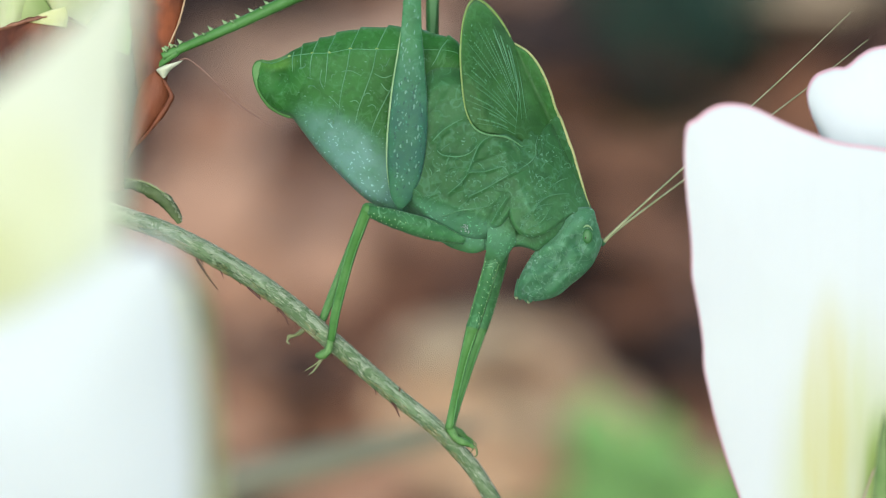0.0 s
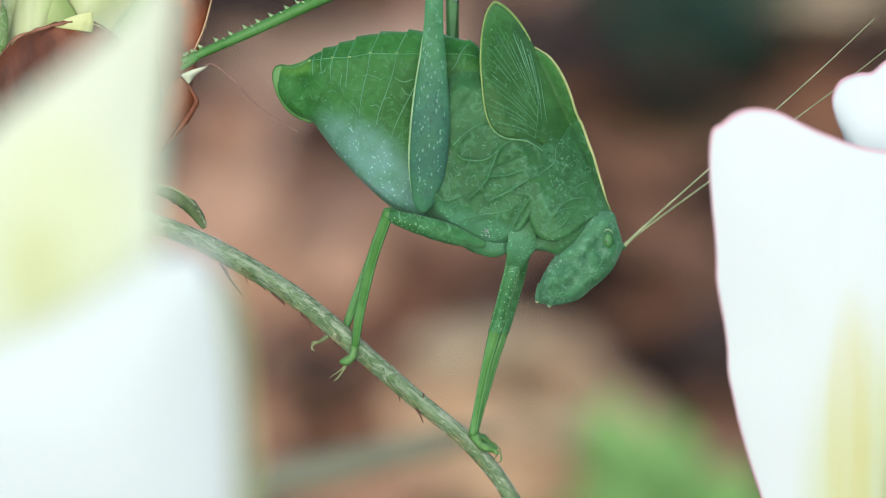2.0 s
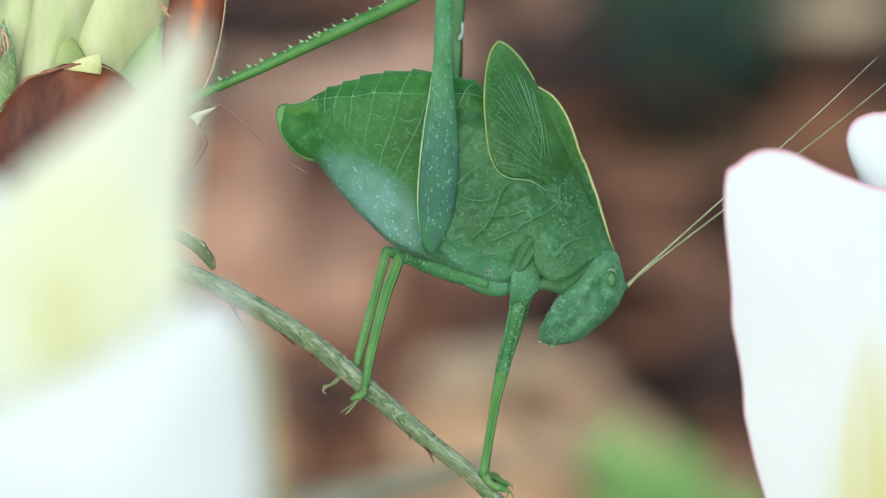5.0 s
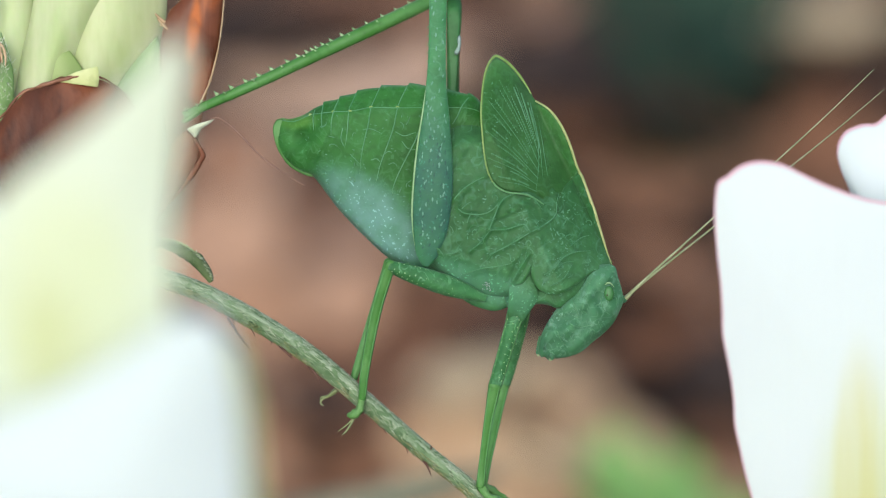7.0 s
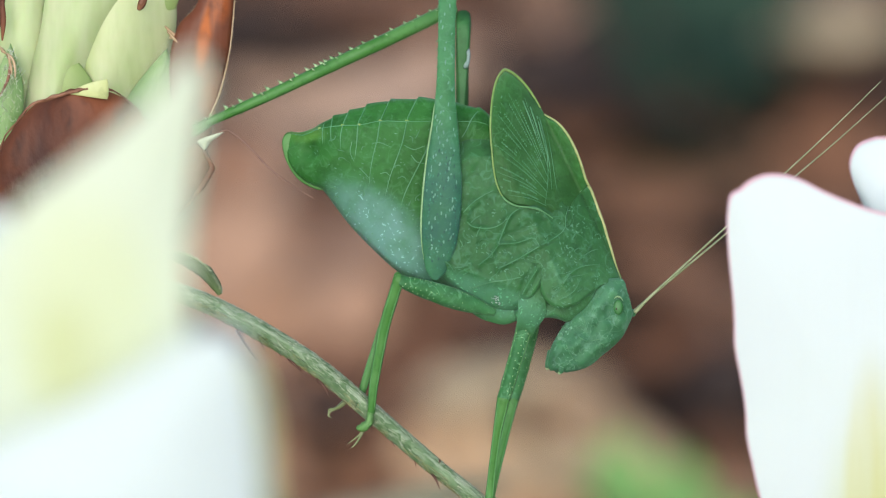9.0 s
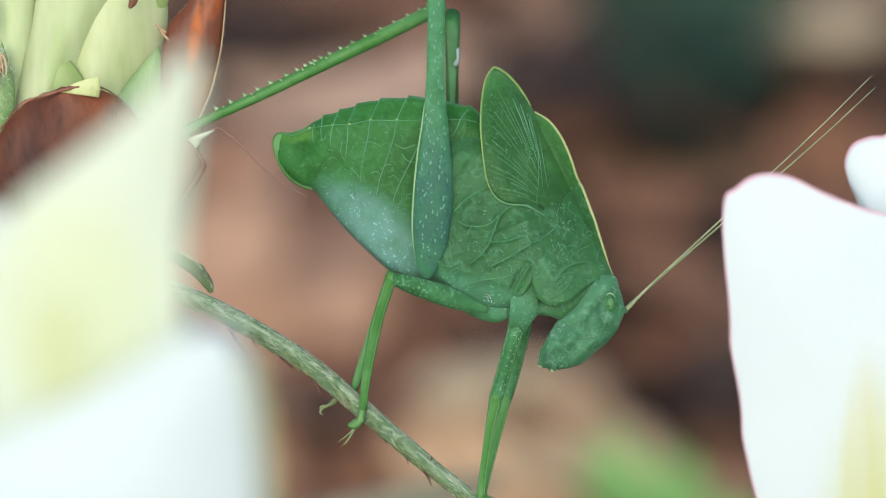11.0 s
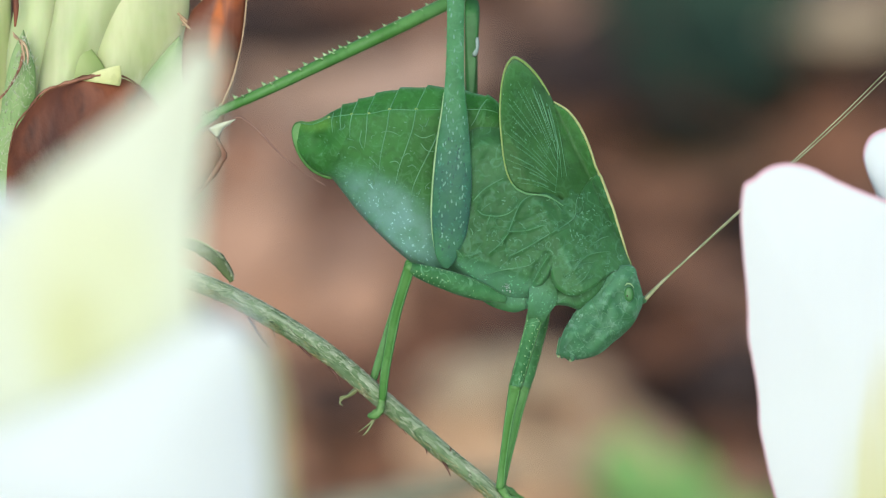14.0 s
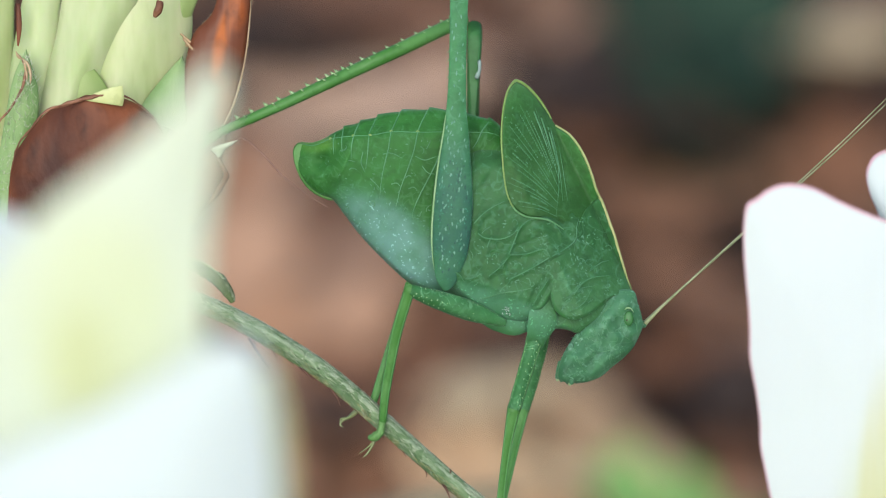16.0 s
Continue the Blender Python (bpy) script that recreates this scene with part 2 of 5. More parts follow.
BUD = plain("bud_pale", (0.23, 0.31, 0.095), (0.46, 0.51, 0.28), 190, 0.5, mottle=0.12, bump=0.15, stretch=(1.6, 1, 0.4), subsurface=0.3)
BUD_WHITE = plain("bud_white", (0.27, 0.36, 0.13), (0.53, 0.58, 0.36), 170, 0.5, mottle=0.12, bump=0.15, stretch=(1.6, 1, 0.4), subsurface=0.3)
FOLD = plain("sepal_fold", (0.20, 0.29, 0.085), (0.34, 0.42, 0.17), 130, 0.5, mottle=0.1)
SEPAL = plain("sepal_green", (0.12, 0.24, 0.07), (0.24, 0.36, 0.15), 350, 0.55, bump=0.5, stretch=(2, 1, 0.5))
YELLOW = plain("yellow_lobe", (0.42, 0.47, 0.19), (0.54, 0.58, 0.30), 300, 0.5)
BROWN = plain("dried_brown", (0.030, 0.010, 0.007), (0.21, 0.066, 0.026), 170, 0.6, bump=0.9, depth=0.0003, stretch=(1, 1, 0.6), fine=4.0, mottle=0.8)
STEM_AT = (24, 10, -72.36)
ORANGE = petal_material("dried_orange", (0.16, 0.050, 0.022), (
    streak((0.46, 0.115, 0.013), 1.0, (-12.2, 0, 11.9), STEM_AT, (0.55, 20, 3.0), 12), streak((0.36, 0.09, 0.015), 0.9, (-11.39, 0, 13.87), STEM_AT, (0.8, 20, 1.6), 0),
    streak((0.30, 0.085, 0.03), 0.9, (-12.19, 0, 8.72), STEM_AT, (0.9, 20, 1.8), 10)), through_light=0.2, rough=0.4, streaky=True)
HEM = plain("dried_hem", (0.12, 0.045, 0.024), (0.27, 0.13, 0.075), 500, 0.55, bump=0.8)
THREAD = plain("brown_thread", (0.20, 0.11, 0.08), (0.30, 0.18, 0.13), 800, 0.6)
STRAW = plain("straw", (0.34, 0.23, 0.125), (0.50, 0.38, 0.24), 600, 0.6)
TWIG = plain("grey_twig", (0.125, 0.135, 0.085), (0.17, 0.175, 0.12), 90, 0.8, depth=0.0006)
WHITE_AT, CREAM_AT = (24.14, -8, -32.94), (-14.23, -72.6, -28.25)
PETAL = petal_material("petal_white", (0.72, 0.79, 0.785), (
    streak((0.62, 0.69, 0.36), 0.85, (25.6, -12, -18.31), WHITE_AT, (5.0, 40, 13.0)), streak((0.66, 0.64, 0.26), 0.6, (24.3, -12, -13.42), WHITE_AT, (1.8, 40, 9.0)),
    streak((0.30, 0.48, 0.06), 0.8, (27.23, -12, -16.48), WHITE_AT, (1.2, 40, 5.0))), rim=(0.80, 0.50, 0.56))
PETAL_PALE = petal_material("petal_cream", (0.74, 0.80, 0.66), (
    streak((0.72, 0.77, 0.45), 0.6, (-13.5, -76, -2.7), CREAM_AT, (4.15, 60, 6.1)), streak((0.60, 0.63, 0.26), 0.6, (-14.2, -76, -4.4), CREAM_AT, (1.7, 60, 3.2))), through_light=0.45)
PETAL_LOW = petal_material("petal_blue_white", (0.71, 0.785, 0.785), (), through_light=0.4)
PETAL_YELLOW = petal_material("petal_yellow", (0.66, 0.68, 0.36), (), through_light=0.4)
SOIL = plain("forest_soil", (0.05, 0.030, 0.022), (0.10, 0.06, 0.044), 40, 0.9, bump=1.0, depth=0.003)
LITTER = litter_material("leaf_litter", ((0.20, 0.105, 0.068), (0.28, 0.155, 0.098), (0.12, 0.064, 0.043), (0.36, 0.205, 0.13), (0.22, 0.11, 0.07)))


# ---- shape helpers: all in mm of the subject's space ----
ORIGIN = {}


def thing(name, origin, label, category, group="", kind=""):
    """A thing's root at origin (mm in the subject's frame)."""
    ob = new(name)
    ob.empty_display_size = 0.002
    ob.matrix_basis = S @ pose(*(a * MM for a in origin))
    ORIGIN[ob] = Vector(origin)
    return tagged(ob, label, category, group, kind)


def root_of(ob):
    while ob.parent:
        ob = ob.parent
    return ob


def part(name, bm, material, parent, label="", smooth=True, kind=""):
    """Links bm, given in mm of the subject's frame, as one mesh under a thing or a part."""
    o = ORIGIN.get(root_of(parent), Vector())
    for vert in bm.verts:
        vert.co = (vert.co - o) * MM
    bmesh.ops.recalc_face_normals(bm, faces=bm.faces)
    me = bpy.data.meshes.new(name)
    bm.to_mesh(me)
    bm.free()
    if smooth:
        me.polygons.foreach_set("use_smooth", [True] * len(me.polygons))
    me.materials.append(material)
    ob = new(name, me)
    ob.parent = parent
    return tagged(ob, label, kind=kind)


def spline(points, n):
    """n points along a smooth curve through the given ones."""
    p = [Vector(a) for a in points]
    p = [p[0] * 2 - p[1], *p, p[-1] * 2 - p[-2]]
    out = []
    for i in range(n):
        f = i / (n - 1) * (len(p) - 3)
        j = min(int(f), len(p) - 4)
        t = f - j
        a, b, c, d = p[j:j + 4]
        out.append(0.5 * (2 * b + (c - a) * t + (2 * a - 5 * b + 4 * c - d) * t * t + (3 * b - a - 3 * c + d) * t ** 3))
    return out


def ring(points, n):
    """n points round a closed smooth curve (x, z)."""
    p = [Vector(a) for a in points]
    out = []
    for i in range(n):
        f = i / n * len(p)
        j = int(f) % len(p)
        t = f - int(f)
        a, b, c, d = (p[(j + q) % len(p)] for q in (-1, 0, 1, 2))
        out.append(0.5 * (2 * b + (c - a) * t + (2 * a - 5 * b + 4 * c - d) * t * t + (3 * b - a - 3 * c + d) * t ** 3))
    return out


def grid_faces(bm, rows, closed=False):
    for a, b in zip(rows, rows[1:]):
        n = len(a)
        for i in range(n if closed else n - 1):
            q = [a[i], a[(i + 1) % n], b[(i + 1) % n], b[i]]
            bm.faces.new(q)


def tube(points, radii, n=40, sides=12, bm=None, flat=1.0, cap=True, bumps=0.0):
    """A tapered tube along a smooth curve; flat squeezes it along y."""
    bm = bm or bmesh.new()
    path = spline([Vector(p) for p in points], n)
    rad = spline([Vector((r, 0, 0)) for r in radii], n)
    rows = []
    for i, c in enumerate(path):
        d = (path[min(i + 1, n - 1)] - path[max(i - 1, 0)]).normalized()
        side = d.cross(Vector((0, 1, 0)))
        side = side.normalized() if side.length > 0.05 else Vector((1, 0, 0))
        up = side.cross(d).normalized()
        r = max(rad[i].x, 0.004)
        row = []
        for k in range(sides):
            a = 2 * math.pi * k / sides
            q = 1 + bumps * noise.noise((c + 3 * Vector((math.cos(a), math.sin(a), 0))) * 2.0)
            row.append(bm.verts.new(c + (side * math.cos(a) + up * math.sin(a) * flat) * r * q))
        rows.append(row)
    grid_faces(bm, rows, True)
    if cap:
        bm.faces.new(rows[0])
        bm.faces.new(rows[-1][::-1])
    return bm


def pillow(outline, y0, front, back, n=72, rings=9, power=2.4, soft=0.55, centre=None, wrinkle=0.0):
    """A closed swollen plate with the outline (x, z)."""
    bm = bmesh.new()
    rim = ring(outline, n)
    mid = Vector(centre) if centre else sum(rim, Vector((0, 0))) / n
    level = y0 if callable(y0) else (lambda q: y0)
    edge = [bm.verts.new((p.x, level(p), p.y)) for p in rim]
    for depth in (-front, back):
        rows = [edge]
        for j in range(1, rings):
            r = 1 - j / rings
            h = depth * (1 - r ** power) ** soft
            row = []
            for p in rim:
                q = mid + (p - mid) * r
                w = wrinkle * noise.noise(Vector((q.x, depth, q.y)) * 1.3)
                row.append(bm.verts.new((q.x, level(q) + h * (1 + w), q.y)))
            rows.append(row)
        grid_faces(bm, rows, True)
        top = bm.verts.new((mid.x, level(mid) + depth, mid.y))
        last = rows[-1]
        for i in range(n):
            bm.faces.new((last[i], last[(i + 1) % n], top))
    return bm


def sheet(edge_a, edge_b, y, n=36, m=14, thick=0.25, bulge=0.0, wave=0.0, seed=0.0, curl=0.0):
    """A thin curved blade between two edges (x, z), base first, with its uv: u across, v along.
    y: depth at base and tip; bulge lifts its middle to the camera."""
    bm = bmesh.new()
    layer = bm.loops.layers.uv.new("UVMap")
    a, b = spline(edge_a, n), spline(edge_b, n)
    y_a, y_b = y
    sides, where = [], {}
    for off in (0.0, thick):
        rows = []
        for i in range(n):
            v = i / (n - 1)
            row = []
            for j in range(m):
                u = j / (m - 1)
                p = a[i].lerp(b[i], u)
                d = y_a + (y_b - y_a) * v - bulge * math.sin(math.pi * u) * (0.3 + 0.7 * math.sin(math.pi * min(v, 0.95))) + curl * (2 * u - 1) ** 2
                d += wave * noise.noise(Vector((p.x * 0.13 + seed, p.y * 0.13, seed))) * (0.3 + abs(2 * u - 1))
                vert = bm.verts.new((p.x, d + off, p.y))
                where[vert] = (u, v)
                row.append(vert)
            rows.append(row)
        grid_faces(bm, rows)
        sides.append(rows)
    f, k = sides
    outline = [[r[0] for r in q] + q[-1][1:-1] + [r[-1] for r in q[::-1]] + q[0][1:-1][::-1] for q in (f, k)]
    grid_faces(bm, outline, True)
    for face in bm.faces:
        for loop in face.loops:
            loop[layer].uv = where[loop.vert]
    return bm


def plate(outline, y, thick=0.25, bulge=1.0, wave=0.0, seed=0.0, n=90, rings=12, centre=None):
    """A petal with a rounded outline (x, z). y: depth at its lowest and highest point; its middle is lifted by bulge."""
    bm = bmesh.new()
    layer = bm.loops.layers.uv.new("UVMap")
    rim = ring(outline, n)
    mid = Vector(centre) if centre else sum(rim, Vector((0, 0))) / n
    low, high = min(p.y for p in rim), max(p.y for p in rim)
    where, hems = {}, []

    def depth(q, r):
        v = (q.y - low) / (high - low)
        return y[0] + (y[1] - y[0]) * v - bulge * (1 - r * r) + wave * (0.25 + r) * noise.noise(Vector((q.x * 0.12 + seed, q.y * 0.12, seed)))

    for off in (0.0, thick):
        rows = []
        for j in range(rings):
            r = 1 - (j / rings) ** 1.3
            row = []
            for p in rim:
                q = mid + (p - mid) * r
                vert = bm.verts.new((q.x, depth(q, r) + off, q.y))
                where[vert] = (r, (q.y - low) / (high - low))
                row.append(vert)
            rows.append(row)
        grid_faces(bm, rows, True)
        top = bm.verts.new((mid.x, depth(mid, 0) + off, mid.y))
        where[top] = (0, 0.5)
        for i in range(n):
            bm.faces.new((rows[-1][i], rows[-1][(i + 1) % n], top))
        hems.append(rows[0])
    grid_faces(bm, hems, True)
    for face in bm.faces:
        for loop in face.loops:
            loop[layer].uv = where[loop.vert]
    return bm


def cone(bm, base, tip, r, sides=5):
    d = (Vector(tip) - Vector(base)).normalized()
    u = d.orthogonal().normalized()
    w = d.cross(u)
    foot = [bm.verts.new(Vector(base) + (u * math.cos(a) + w * math.sin(a)) * r) for a in (2 * math.pi * k / sides for k in range(sides))]
    top = bm.verts.new(tip)
    for i in range(sides):
        bm.faces.new((foot[i], foot[(i + 1) % sides], top))
    bm.faces.new(foot[::-1])


def blob(bm, m, seg):
    """A unit ball, put where m says."""
    rows = max(4, seg // 2)
    low, high = bm.verts.new(m @ Vector((0, 0, -1))), bm.verts.new(m @ Vector((0, 0, 1)))
    bands = []
    for i in range(1, rows):
        a = math.pi * i / rows
        bands.append([bm.verts.new(m @ Vector((math.sin(a) * math.cos(q), math.sin(a) * math.sin(q), -math.cos(a)))) for q in (2 * math.pi * k / seg for k in range(seg))])
    grid_faces(bm, bands, True)
    for i in range(seg):
        bm.faces.new((bands[0][(i + 1) % seg], bands[0][i], low))
        bm.faces.new((bands[-1][i], bands[-1][(i + 1) % seg], high))


def ball(bm, c, r, seg=10):
    blob(bm, Matrix.Translation(c) @ Matrix.Diagonal((*r, 1)), seg)


def tree_of(*obs):
    """The surfaces of parts, as seen along y, to lay veins on them (subject's mm)."""
    verts, faces = [], []
    for ob in obs:
        o, n = ORIGIN[root_of(ob)], len(verts)
        verts += [v.co / MM + o for v in ob.data.vertices]
        faces += [[n + i for i in p.vertices] for p in ob.data.polygons]
    return BVHTree.FromPolygons(verts, faces)


def drape(tree, points, n=24, lift=0.0, y=-3.0):
    """Lays a curve (x, z) on the surface that faces the camera."""
    out = []
    for p in spline(points, n):
        hit = tree.ray_cast(Vector((p.x, -30, p.y)), Vector((0, 1, 0)))[0]
        y = hit.y if hit else y
        out.append(Vector((p.x, y - lift, p.y)))
    return out


def vein(bm, tree, points, r=0.05, n=22, taper=True):
    path = drape(tree, points, n)
    tube(path, [r, r, r * 0.9, r * (0.4 if taper else 0.9)], n=n, sides=6, bm=bm)


def fleck(bm, tree, x, z, rx, rz, lean=0.0):
    hit, normal, *_ = tree.ray_cast(Vector((x, -30, z)), Vector((0, 1, 0)))
    if not hit:
        return
    m = Matrix.Translation(hit) @ Matrix.Rotation(lean, 4, "Y") @ Matrix.Diagonal((rx, 0.02, rz, 1))
    blob(bm, m, 7)


# ---- ground and litter ----
def ground():
    bm = bmesh.new()
    xs = [-300, -20, -2, *[i * 0.04 - 0.8 for i in range(41)], 2, 20, 300]
    ys = [-300, -20, -2, *[i * 0.04 - 0.4 for i in range(41)], 3, 20, 300]
    rows = [[bm.verts.new((x, y, 0.012 * noise.noise(Vector((x * 7, y * 7, 0))) - 0.012 if abs(x) < 1 and -1 < y < 2 else -0.01)) for x in xs] for y in ys]
    grid_faces(bm, rows)
    me = bpy.data.meshes.new("ground")
    bm.to_mesh(me)
    bm.free()
    me.materials.append(SOIL)
    tagged(new("ground", me), "dark brown forest soil strewn with dead leaves", "ground", kind="structure")


def leaf_grid(length, width, cup, twist, rng, n=9, m=5):
    """Corner points of a dead or living leaf, base at 0, along x, in metres."""
    rows = []
    for i in range(n):
        v = i / (n - 1)
        w = width * 0.5 * (math.sin(math.pi * min(1, v * 0.93 + 0.05)) ** 0.8)
        row = []
        for j in range(m):
            u = 2 * j / (m - 1) - 1
            z = cup * width * (u * u - 0.3) + 0.12 * length * math.sin(3 * v + twist) + 0.05 * width * rng.uniform(-1, 1)
            row.append((length * v, w * u, z))
        rows.append(row)
    return rows


def litter():
    rng = random.Random(4)
    verts, faces = [], []
    for _ in range(1100):
        x, y = rng.uniform(-0.45, 0.45), rng.uniform(-0.15, 0.95)
        m = pose(x, y, rng.uniform(0.0, 0.008), rng.uniform(-16, 16), rng.uniform(-16, 16), rng.uniform(0, 360))
        rows = leaf_grid(rng.uniform(0.025, 0.06), rng.uniform(0.014, 0.03), rng.uniform(-0.3, 0.4), rng.uniform(0, 6), rng, 6, 4)
        k = len(verts)
        verts += [m @ Vector(p) for row in rows for p in row]
        faces += [(k + i * 4 + j, k + i * 4 + j + 1, k + i * 4 + j + 5, k + i * 4 + j + 4) for i in range(5) for j in range(3)]
    me = bpy.data.meshes.new("leaf_litter")
    me.from_pydata(verts, [], faces)
    me.materials.append(LITTER)
    tagged(new("leaf_litter", me), "layer of dry brown and reddish dead leaves on the ground", "leaf litter", kind="stuff")


def leaf_bm(length, width, cup, twist, seed, thick=0.0006):
    rng = random.Random(seed)
    bm = bmesh.new()
    rows = leaf_grid(length, width, cup, twist, rng, 12, 7)
    front = [[bm.verts.new(p) for p in row] for row in rows]
    back = [[bm.verts.new((p[0], p[1], p[2] - thick)) for p in row] for row in rows]
    grid_faces(bm, front)
    grid_faces(bm, back)
    rim = [[r[0] for r in q] + q[-1][1:-1] + [r[-1] for r in q[::-1]] + q[0][1:-1][::-1] for q in (front, back)]
    grid_faces(bm, rim, True)
    bmesh.ops.recalc_face_normals(bm, faces=bm.faces)
    return bm


def mesh_of(name, bm, material):
    me = bpy.data.meshes.new(name)
    bm.to_mesh(me)
    bm.free()
    me.polygons.foreach_set("use_smooth", [True] * len(me.polygons))
    me.materials.append(material)
    return me


FALLEN = {
    "tan": ((0.58, 0.44, 0.265), (0.68, 0.54, 0.345), "pale tan dead leaf lying on the ground"),
    "sand": ((0.49, 0.325, 0.19), (0.60, 0.42, 0.26), "sandy brown dead leaf lying on the ground"),
    "blush": ((0.45, 0.30, 0.21), (0.54, 0.37, 0.27), "pale pinkish brown dead leaf lying on the ground"),
    "rose": ((0.37, 0.215, 0.135), (0.465, 0.28, 0.18), "pinkish brown dead leaf lying on the ground"),
    "bark": ((0.18, 0.088, 0.052), (0.24, 0.120, 0.072), "reddish brown dead leaf lying on the ground"),
    "chestnut": ((0.275, 0.142, 0.085), (0.355, 0.19, 0.115), "chestnut brown dead leaf lying on the ground"),
    # umber: shaded ground and gaps between leaves, put into a leaf colour
    "umber": ((0.042, 0.030, 0.025), (0.068, 0.048, 0.040), "dark brown leaf standing in for a shaded gap in the litter"),
    # slate: dark green leaves that also carry the far ground's shade
    "slate": ((0.019, 0.040, 0.026), (0.030, 0.058, 0.038), "dark green leaf lying on the ground, darkened for shade"),
    "grey": ((0.55, 0.43, 0.275), (0.66, 0.53, 0.35), "greyish brown dead leaf lying on the ground"),
}


def fallen_leaves():
    """Dead leaves one by one: tone, middle (x, y) in metres, length and width in mm, turn."""
    far = [
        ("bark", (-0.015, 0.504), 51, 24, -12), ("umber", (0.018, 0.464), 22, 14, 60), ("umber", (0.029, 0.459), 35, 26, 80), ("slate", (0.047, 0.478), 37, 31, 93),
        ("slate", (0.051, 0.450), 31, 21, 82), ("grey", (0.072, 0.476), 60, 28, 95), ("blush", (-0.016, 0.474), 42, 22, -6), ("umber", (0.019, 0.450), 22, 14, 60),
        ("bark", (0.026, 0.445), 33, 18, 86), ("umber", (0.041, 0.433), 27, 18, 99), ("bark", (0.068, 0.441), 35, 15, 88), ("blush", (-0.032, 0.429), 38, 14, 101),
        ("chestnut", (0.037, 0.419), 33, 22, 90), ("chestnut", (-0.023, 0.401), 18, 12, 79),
    ]
    slope = [
        ("rose", (-0.034, 0.388), 33, 22, 92), ("rose", (-0.013, 0.392), 28, 12, 81), ("chestnut", (0.039, 0.392), 28, 21, 94), ("rose", (-0.027, 0.371), 20, 12, 83),
        ("rose", (-0.014, 0.373), 20, 15, 96), ("bark", (0.004, 0.373), 22, 19, 85), ("bark", (0.039, 0.369), 24, 20, 98), ("bark", (-0.016, 0.352), 19, 13, 87),
        ("bark", (-0.003, 0.354), 19, 8, 100), ("tan", (0.005, 0.316), 26, 12, 90), ("sand", (0.019, 0.330), 20, 12, 78), ("sand", (0.021, 0.321), 21, 14, 91),
        ("umber", (0.044, 0.337), 21, 12, 80), ("umber", (-0.015, 0.329), 15, 13, 93),
    ]
    middle = [
        ("chestnut", (-0.007, 0.335), 16, 11, 82), ("sand", (0.004, 0.308), 22, 14, 95), ("sand", (0.016, 0.318), 19, 16, 84), ("bark", (0.043, 0.332), 14, 11, 97),
        ("chestnut", (-0.013, 0.320), 27, 15, -4), ("sand", (0.006, 0.298), 18, 13, 99), ("tan", (0.017, 0.291), 15, 14, 88), ("rose", (0.044, 0.320), 15, 10, 101),
        ("rose", (-0.007, 0.304), 27, 17, 0), ("sand", (0.013, 0.291), 18, 16, -11), ("rose", (0.032, 0.306), 23, 16, 2), ("rose", (-0.027, 0.319), 21, 14, 81),
        ("sand", (0.026, 0.312), 20, 15, 94), ("rose", (-0.022, 0.348), 13, 7, 83),
    ]
    near = [
        ("sand", (0.029, 0.304), 15, 13, 96), ("rose", (-0.035, 0.407), 34, 10, 85), ("chestnut", (-0.033, 0.427), 23, 12, 98), ("rose", (0.022, 0.504), 26, 16, 90),
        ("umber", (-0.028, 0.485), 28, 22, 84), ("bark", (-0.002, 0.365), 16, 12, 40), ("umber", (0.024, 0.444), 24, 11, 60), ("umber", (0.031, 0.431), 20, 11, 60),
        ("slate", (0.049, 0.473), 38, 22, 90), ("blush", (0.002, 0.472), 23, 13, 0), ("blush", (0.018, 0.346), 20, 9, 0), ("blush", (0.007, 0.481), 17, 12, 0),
        ("tan", (0.009, 0.318), 15, 9, 0), ("blush", (-0.009, 0.458), 33, 13, 0),
    ]
    mats = {}
    for i, (tone, (x, y), length, width, turn) in enumerate(far + slope + middle + near):
        a, b, label = FALLEN[tone]
        if tone not in mats:
            mats[tone] = plain("dead_leaf_" + tone, a, b, 60, 0.85, depth=0.0006, gloss=0.08)
        me = mesh_of("fallen_leaf", leaf_bm(length * MM, width * MM * 1.2, 0.10, i * 1.7, i), mats[tone])
        ob = new("fallen_leaf", me)
        m = pose(x, y, 0.014 + 0.0012 * (i % 5) + {"umber": 0.008, "slate": 0.008, "tan": 0.015, "sand": 0.007, "grey": 0.010}.get(tone, 0), 8 * math.sin(i * 2.1), 6 * math.cos(i * 1.3), turn)
        ob.matrix_basis = m @ pose(-length * MM / 2, 0, 0)
        tagged(ob, label, "leaf", "dead leaves on the ground")


def seedling(x, y, height, leaves, tone, label, seed):
    """A low plant: a thin stalk from the ground and a few leaves."""
    rng = random.Random(seed)
    root = new("seedling")
    root.empty_display_size = 0.01
    root.matrix_basis = pose(x, y, -0.01)
    ORIGIN[root] = Vector()
    tagged(root, label, "plant", "low green plants in the litter")
    part("stalk", tube([(0, 0, 0), (1, 0, height * 500), (0, 0, height * 1000 + 10)], [1.0, 0.8, 0.6], 10, 6), tone, root)
    for i in range(leaves):
        bm = leaf_bm(rng.uniform(0.014, 0.022), rng.uniform(0.007, 0.011), 0.15, rng.uniform(0, 6), seed + i)
        me = mesh_of("leaf", bm, tone)
        ob = new("leaf", me)
        ob.parent = root
        ob.matrix_basis = pose(0, 0, height * rng.uniform(0.75, 1.0) + 0.01, rng.uniform(-20, 20), rng.uniform(-35, 10), 360 * i / leaves + rng.uniform(-25, 25))


